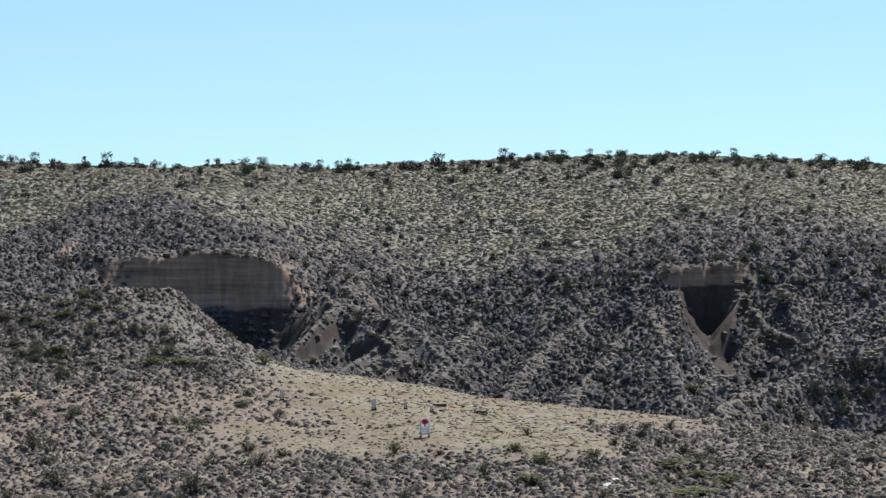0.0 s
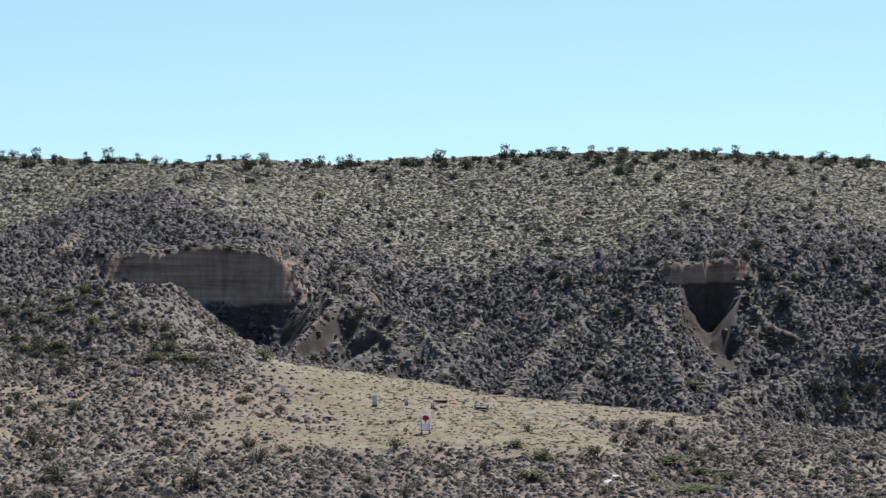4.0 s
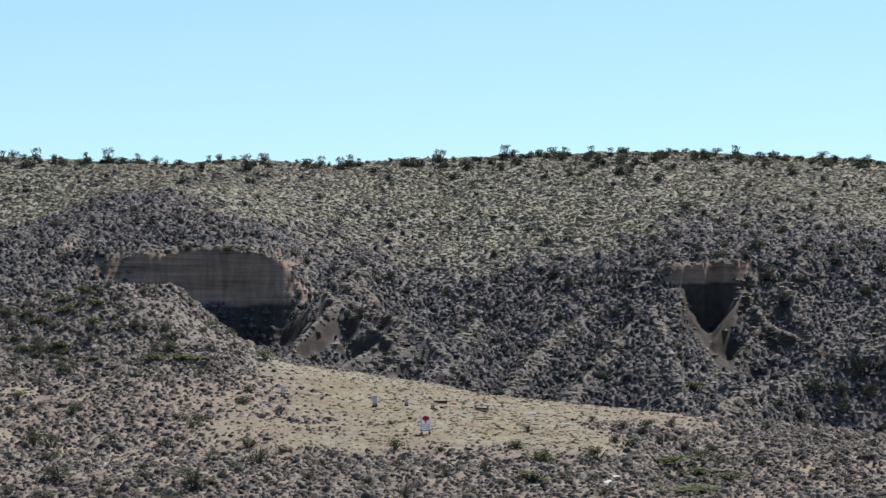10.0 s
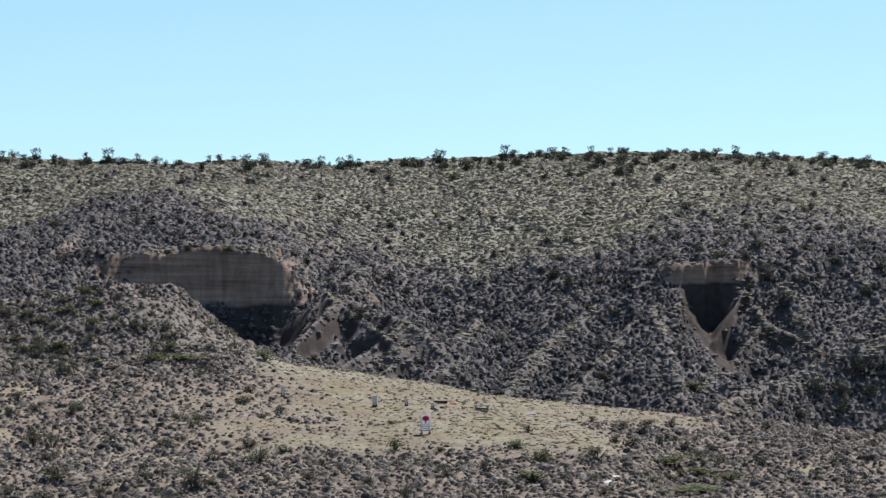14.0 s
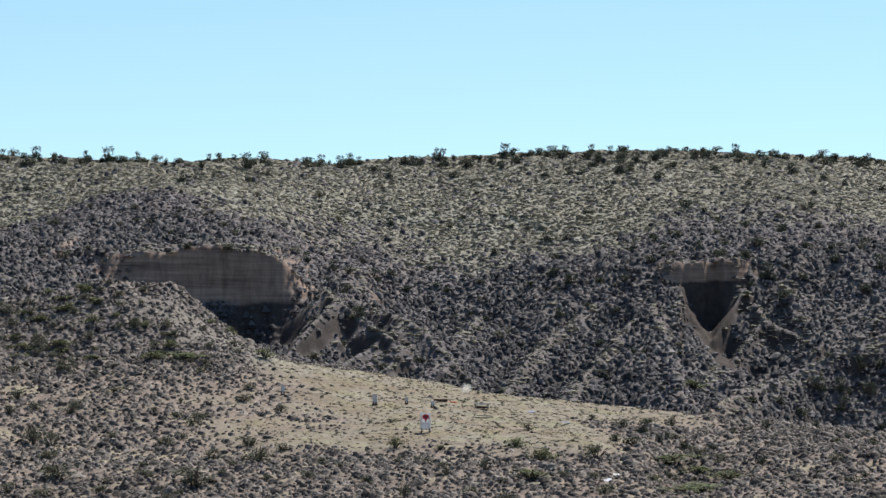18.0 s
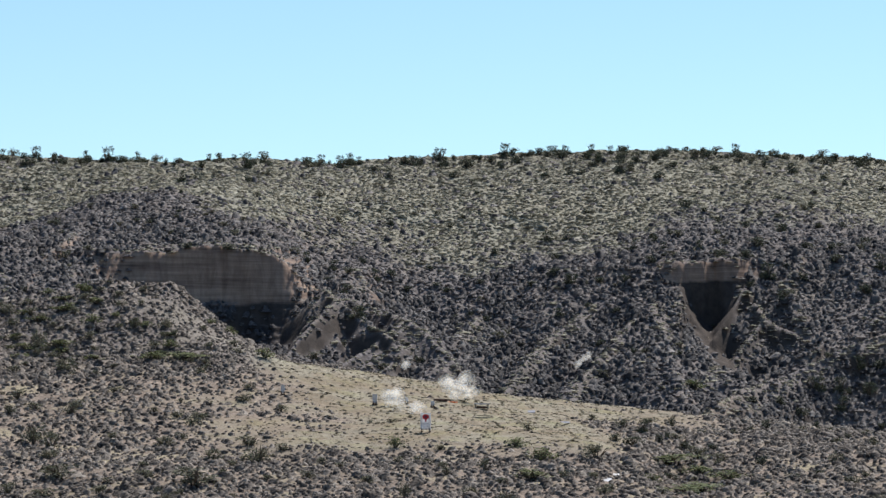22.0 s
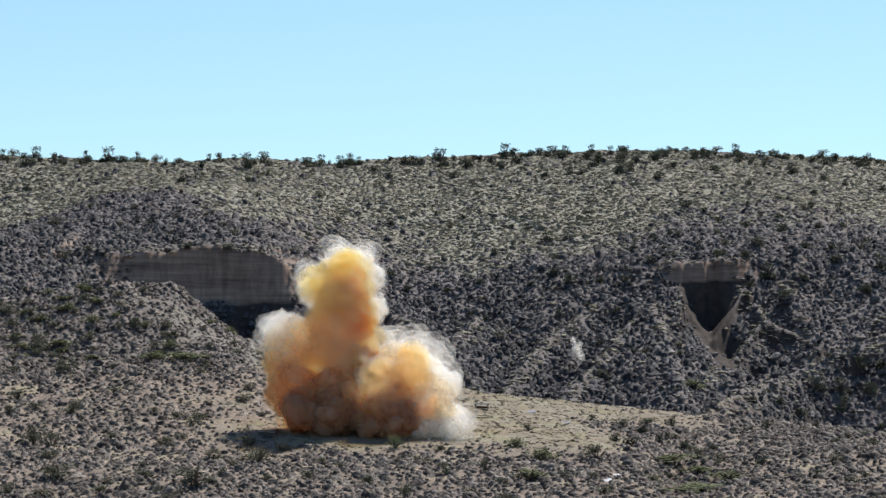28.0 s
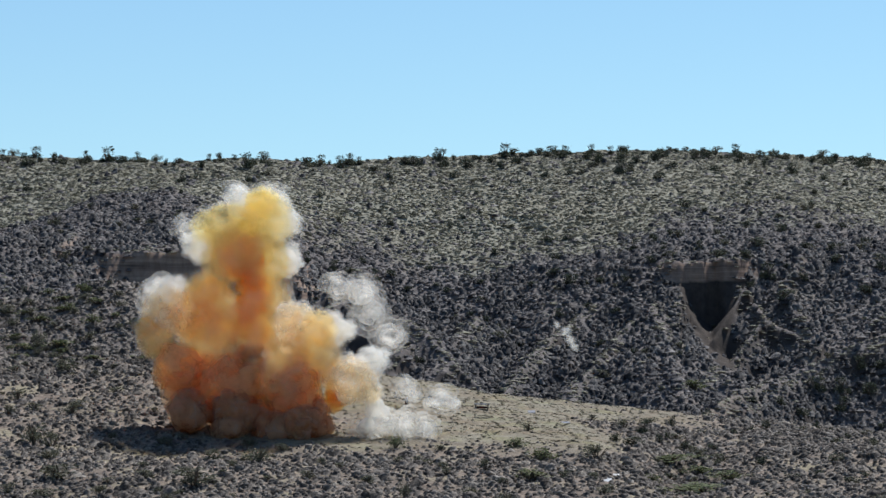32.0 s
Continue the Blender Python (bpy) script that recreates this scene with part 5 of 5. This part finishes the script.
CLOUD_E = [
    ("orange", 2.25, 246.8, None, None, (-1.89, 6.34), (-2.16, 6.23), (-5.56, 7.12), (-8.58, 8.28)),
    ("orange", 2.4, 246.6, None, None, (-3.24, 5.45), (-3.7, 5.3), (-6.91, 5.76), (-10.11, 6.69)),
    ("brown", 1.9, 246.4, None, None, (-3.05, 4.49), (-3.43, 4.37), (-6.71, 4.76), (-9.87, 5.45)),
    ("tan", 2.1, 246.8, None, None, (-0.81, 5.19), (-0.85, 5.15), (-3.55, 5.57), (-6.07, 6.34)),
    ("tan", 1.49, 247.2, None, None, (-3.17, 7.32), (-3.56, 7.32), (-7.24, 8.48), (-10.54, 10.03)),
    ("cream", 1.32, 247.7, None, None, (-1.24, 7.41), (-1.24, 7.41), (-4.34, 8.69), (-7.26, 9.93)),
    ("cream", 1.16, 247.7, None, None, (0.04, 6.09), (0.23, 6.09), (-2.4, 6.87), (-4.81, 7.64)),
    ("cream", 0.91, 247.0, None, None, (0.54, 3.84), (0.73, 3.84), (-1.89, 3.92), (-4.48, 4.3)),
    ("cream", 1.07, 247.2, None, None, (-2.4, 6.7), (-2.63, 7.01), (-5.73, 8.17), (-8.83, 9.72)),
]
CLOUD_F = [
    ("cream", 0.66, 245.5, None, None, (-0.46, 2.83), (-0.23, 2.83), (-1.88, 2.98), (-3.61, 3.21)),
    ("cream", 0.58, 245.5, None, None, (0.61, 2.98), (0.42, 2.98), (-3.23, 3.13), (-5.15, 3.29)),
    ("cream", 0.5, 245.5, None, None, (-1.5, 2.67), (-1.69, 2.75), (-3.03, 2.9), (-2.46, 2.98)),
    ("dark", 1.65, 249.7, None, (-3.28, 5.03), (-5.63, 4.72), (-6.02, 4.72), (-9.53, 3.82), (-13.05, 3.74)),
    ("dark", 1.49, 249.4, None, (-1.25, 4.91), (-3.67, 3.94), (-4.06, 3.94), (-7.18, 3.04), (-10.69, 2.96)),
    ("umber", 1.41, 245.7, None, None, (-3.61, 3.44), (-4.0, 3.21), (-7.07, 2.9), (-10.15, 2.71)),
    ("umber", 1.49, 247.0, None, None, (-6.15, 4.88), (-6.53, 4.88), (-10.2, 4.46), (-13.68, 4.46)),
    ("umber", 1.49, 247.2, None, None, (-9.24, 4.11), (-9.83, 4.11), (-13.89, 3.84), (-17.56, 3.99)),
    ("umber", 1.65, 246.8, None, None, (-7.1, 3.84), (-7.49, 3.6), (-10.96, 3.18), (-14.44, 2.99)),
]
CLOUD_G = [
    ("umber", 1.57, 246.4, None, None, (-4.47, 3.6), (-4.78, 3.37), (-7.86, 2.99), (-10.94, 2.75)),
    ("umber", 1.41, 246.1, None, None, (-2.27, 3.71), (-2.66, 3.83), (-5.54, 3.56), (-8.63, 3.6)),
]
CLOUD = CLOUD_A + CLOUD_B + CLOUD_C + CLOUD_D + CLOUD_E + CLOUD_F + CLOUD_G
VEILS_A = [
    (1.17, 251.2, None, None, (-0.94, 7.88), (-0.75, 8.28), (-2.91, 9.46), (-5.08, 11.03)),
    (1.17, 251.6, None, None, (-1.73, 8.68), (-1.93, 8.88), (-3.71, 10.65), (-5.68, 12.43)),
    (1.01, 251.6, None, None, (-3.31, 9.08), (-3.31, 9.27), (-5.28, 11.05), (-7.26, 13.02)),
    (1.17, 251.6, None, None, (-0.16, 6.32), (0.04, 6.71), (-1.73, 7.89), (-3.71, 9.47)),
    (1.01, 250.8, None, None, (-11.94, 9.44), (-11.94, 9.84), (-15.88, 11.41), (-20.01, 12.59)),
    (0.94, 251.2, None, None, (-7.25, 15.76), (-7.25, 15.45), (-10.41, 17.34), (-14.35, 19.32)),
    (0.86, 251.2, None, None, (-5.67, 15.76), (-5.67, 15.45), (-8.83, 17.14), (-11.99, 19.52)),
    (0.86, 251.2, None, None, (-9.02, 13.79), (-9.41, 13.79), (-13.16, 15.76), (-17.89, 16.95)),
    (0.78, 250.3, None, None, (1.02, 3.95), (1.21, 3.75), (-0.94, 4.73), (-2.51, 5.9)),
]
VEILS_B = [
    (1.33, 245.7, None, None, (-0.54, 2.94), (-0.35, 2.98), (-1.88, 3.33), (-4.0, 3.21)),
    (1.17, 245.7, None, None, (0.23, 3.06), (0.42, 3.06), (-0.92, 3.21), (-2.46, 3.13)),
    (1.01, 246.4, None, None, (-0.92, 2.83), (-0.92, 2.91), (-3.62, 3.06), (-5.16, 3.06)),
    (0.94, 245.7, None, None, (0.61, 2.98), (1.0, 2.98), (0.23, 3.13), (-1.11, 3.06)),
    (1.01, 249.0, None, None, (0.62, 3.54), (1.01, 3.74), (0.23, 4.71), (-0.16, 5.1)),
]
VEILS = VEILS_A + VEILS_B
# dust: size, depth, stretch, then (seconds, x, z)
DUST_A = [
    (0.44, 270.55, 1, [(17.6, 1.86, 6.17), (18, 1.78, 6.25), (18.5, 1.69, 6.5), (19, 1.61, 6.67), (20, 0.68, 7.1), (21, -1.02, 7.73), (22.5, -3.56, 8.03), (25, -6.1, 7.94)]),
    (0.63, 269.962, 1.3, [(20.3, 2.03, 5.9), (20.8, 1.31, 6.16), (21.5, 0.68, 6.49), (22.5, -0.17, 6.66), (24, -1.44, 7), (25.2, -1.86, 7.17)]),
    (0.76, 269.962, 1.6, [(20.9, 2.15, 5.73), (21.6, 1.31, 6.07), (22.5, 0.68, 6.33), (23.5, 0.25, 6.58), (25.2, -0.38, 7)]),
    (0.63, 269.962, 1.5, [(21.5, 2.28, 5.65), (22.3, 1.73, 5.9), (23, 1.18, 6.16), (25.2, 0.25, 6.33)]),
]
DUST_B = [
    (0.83, 271.137, 1.6, [(21.8, 1.53, 6.09), (22.8, -0.59, 7.02), (24, -2.72, 7.75), (25.2, -3.99, 7.75)]),
    (0.49, 261.15, 1.2, [(18.2, -1.88, 5.19), (18.6, -2.17, 5.52), (19, -2.29, 5.56), (20, -2.53, 5.48), (21, -3.23, 5.44), (23, -4.86, 5.68), (25, -6.7, 5.68)]),
    (0.49, 261.15, 1.2, [(18.4, -1.72, 5.19), (19, -1.92, 5.52), (20, -2, 5.6), (21, -2.82, 5.76), (23, -3.84, 5.88), (25, -5.48, 6.09)]),
    (0.37, 261.15, 1.2, [(18.6, -2.53, 5.11), (19.2, -2.7, 5.35), (20, -2.94, 5.44), (22, -3.84, 5.19), (25, -5.07, 4.86)]),
]
DUST_C = [
    (0.67, 258.8, 1.5, [(20, -1.78, 4.75), (20.6, -2.39, 5.08), (22, -3.4, 5.16), (23, -4.21, 5.32), (25, -5.83, 5.16)]),
    (0.61, 257.625, 1.4, [(21.3, -0.97, 4.42), (22, -1.85, 4.66), (23, -1.37, 4.9), (24, -1.69, 4.98), (25.2, -2.18, 5.14)]),
    (0.54, 256.45, 1.3, [(22.5, -0.8, 4.32), (23.2, -1.28, 4.73), (24, -1.28, 4.97), (25.2, -1.61, 5.37)]),
    (0.48, 255.275, 1.3, [(23.6, -1.96, 3.51), (24.2, -2.08, 3.75), (25.2, -2.36, 4.19)]),
]
DUST_D = [
    (0.54, 254.1, 1.4, [(23.8, -1.55, 2.99), (24.4, -1.75, 3.39), (25.2, -2.74, 3.78)]),
    (0.48, 254.1, 1.2, [(24.1, -0.36, 3.11), (24.6, -0.48, 3.58), (25.2, -0.36, 3.9)]),
    (0.31, 259.975, 1, [(18.3, 1.14, 4.24), (18.6, 0.98, 4.44), (19.2, 0.89, 4.52), (20.5, 0.65, 4.24), (21, 0.45, 3.83)]),
    (0.31, 259.975, 1, [(24.3, 2.07, 3.96), (24.7, 1.95, 4.2), (25.2, 1.87, 4.24)]),
]
DUST_E = [
    (0.55, 259.975, 1.6, [(23.4, -3.42, 4.24), (24.2, -4.03, 4.65), (25.2, -4.84, 4.77)]),
    (0.45, 238.526, 1.5, [(20.1, -3.51, 0.78), (20.4, -4.62, 1.04), (21.5, -5.37, 1.04), (23, -5.93, 0.86), (25, -6.49, 0.56)]),
    (0.61, 326.246, 1, [(20.3, 11.95, 8.33), (20.7, 12.16, 9.15), (21.2, 12.31, 9.51), (22, 12.67, 9.51), (22.8, 12.87, 9.86), (24, 12.67, 10.17), (26, 12.77, 10.37), (28, 12.06, 10.88), (32, 11.04, 12.32)]),
    (0.61, 326.246, 1, [(20.5, 12.16, 8.33), (21, 12.46, 9.25), (22, 12.87, 9.76), (22.8, 13.08, 10.17), (24, 12.77, 10.58), (26, 12.67, 10.68), (28, 12.16, 10.53), (32, 11.45, 11.55)]),
]
DUST_F = [
    (0.46, 326.246, 1, [(20.6, 11.95, 8.48), (21.2, 11.95, 8.99), (22, 12.16, 9.25), (22.8, 12.26, 9.35), (24, 12.46, 9.76), (26, 12.57, 9.97), (28, 12.36, 10.02), (32, 11.85, 10.88)]),
    (0.38, 326.246, 1, [(20.8, 12.56, 8.48), (21.4, 13.18, 9.97), (22, 13.18, 10.27), (23, 13.28, 10.37), (25, 12.88, 11.04), (28, 11.75, 11.55), (32, 10.27, 12.93)]),
    (0.48, 254.1, 1.6, [(28.3, 2.94, 4.62), (28.6, 2.7, 4.7), (29.2, 1.83, 4.86), (30, 1.23, 4.7), (32, 0.83, 4.86)]),
    (0.42, 254.1, 1.8, [(28.5, 3.1, 4.54), (29, 2.31, 4.62), (29.6, 2.03, 4.62), (30.5, 1.43, 4.7), (32, -0.76, 4.93)]),
]
DUST_G = [
    (0.54, 254.1, 1.8, [(29, 0.64, 3.78), (30, 0.24, 4.18), (31, -0.16, 4.7), (32, -2.15, 5.57)]),
]
DUST_PATHS = DUST_A + DUST_B + DUST_C + DUST_D + DUST_E + DUST_F + DUST_G


# ---- everything that moves ----
CLOUD_TIMES = (25.3, 25.5, 27.5, 28.0, 30.0, 32.0)


def build_cloud(rows, make):
    things = []
    for i, row in enumerate(rows):
        things.append((make(i, row), row[-7], row[-8], row[-6:]))
    return things


def with_lesser(rows):
    """Each main billow carries two lesser ones on its flanks that drift with it and slowly spread."""
    rng = np.random.default_rng(9)
    out = list(rows)
    for colour, r, y, *path in rows:
        if r < 0.75:
            continue
        for side in range(2):
            a = rng.uniform(0, 6.28)
            s = r * rng.uniform(0.55, 0.75)
            away = r * rng.uniform(0.5, 0.7)
            moved = [p and (p[0] + away * (0.8 + 0.06 * i) * math.cos(a), max(p[1] + away * (0.8 + 0.06 * i) * math.sin(a), 2.8 + 0.3 * s)) for i, p in enumerate(path)]
            out.append((colour, s, y + rng.uniform(-0.5, 0.3) * r, *moved))
    return out


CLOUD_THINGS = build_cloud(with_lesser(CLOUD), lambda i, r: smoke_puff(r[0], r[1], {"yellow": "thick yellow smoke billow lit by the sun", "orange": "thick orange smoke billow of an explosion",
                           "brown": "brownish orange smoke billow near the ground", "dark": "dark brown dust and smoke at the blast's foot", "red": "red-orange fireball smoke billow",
                           "cream": "pale cream smoke at the cloud's edge", "umber": "smoke at the cloud's foot, its shade put into dark umber", "tan": "tan smoke rolling out sideways"}[r[0]], "explosion cloud", i, i >= len(CLOUD)))
VEIL_THINGS = build_cloud(VEILS, lambda i, r: tagged(dust_puff(r[0] * 1.3, i, (1.2, 0.8, 0.9)), "thin white smoke drifting off the blast", "smoke", "explosion cloud"))
DUST_THINGS = [(dust_puff(size, i, (stretch, 1, 0.8)), depth, path) for i, (size, depth, stretch, path) in enumerate(DUST_PATHS)]


def motions():
    # smoke rises out of the ground at the blast, swells and drifts with the wind
    for i, (ob, y, r, path) in enumerate(CLOUD_THINGS + VEIL_THINGS):
        known = [(t, p) for t, p in zip(CLOUD_TIMES, path) if p]
        first, (x0, z0) = known[0]
        start = first if first < 26 else 25.5
        x1 = x0 if first < 26 else -1.5 + 0.35 * (x0 + 1.5)
        low = ground_z(x1, y) - 1.5 * r - 0.6
        rows = [(0, pose(x1, y, low)), (start - (0.1 if first < 26 else 0.0), pose(x1, y, low))]
        if first > 26:
            rows.append((25.85, pose(0.25 * x0 + 0.75 * x1, y, low + 0.60 * (z0 - low), 0, 0, -18)))
            rows.append((26.4, pose(0.55 * x0 + 0.45 * x1, y, low + 0.84 * (z0 - low), 0, 0, -12)))
        for t, (x, z) in known:
            rows.append((t, pose(x, y, z, 3 * (t - 27) * (i % 3 - 1), 0, 4 * (t - 27) * (i % 2 * 2 - 1))))
        walk(ob, rows)
    # dust of single hits
    for i, (ob, y, path) in enumerate(DUST_THINGS):
        t0, x0, z0 = path[0]
        low = ground_z(x0, y) - 2.2
        rows = [(0, pose(x0, y, low)), (t0 - 0.3, pose(x0, y, low))]
        rows += [(t, pose(x, y, z, 0, 0, (t - t0) * 6)) for t, x, z in path]
        if path[-1][0] < 31.9:
            t, x, z = path[-1]
            rows += [(t + 0.5, pose(x - 0.3, y, ground_z(x, y) - 2.2)), (32, pose(x - 0.3, y, ground_z(x, y) - 2.2))]
        walk(ob, rows)
    # the sign stands until the blast throws it aside
    x, y = -1.2, 247.6
    z = ground_z(x, y)
    walk(SIGN, [(0, pose(x, y, z, -3, 0, 4)), (25.2, pose(x, y, z, -3, 0, 4)), (25.3, pose(-2.2, 250.5, z + 1.0, -40, 10, 30)), (25.45, pose(-6, 251, z + 2.2, -70, 20, 60)), (25.7, pose(-9, 249, z + 1.6, -80, 20, 75)),
                (26.1, pose(-11.31, 247.6, ground_z(-11.31, 247.6) + 0.05, -84, 4, 84)), (32, pose(-11.31, 247.6, ground_z(-11.31, 247.6) + 0.05, -84, 4, 84))])
    # a gust whips the flag out once
    walk(FLAG_CLOTH, [(0, pose(0, 0, 0, 0, 0, 120)), (27.7, pose(0, 0, 0, 0, 0, 120)), (27.75, pose(0, 0, 0, 0, 0, 45)), (27.8, pose(0, 0, 0, 0, 0, 0)),
                      (27.85, pose(0, 0, 0, 0, 0, 45)), (27.9, pose(0, 0, 0, 0, 0, 120)), (32, pose(0, 0, 0, 0, 0, 120))])


motions()
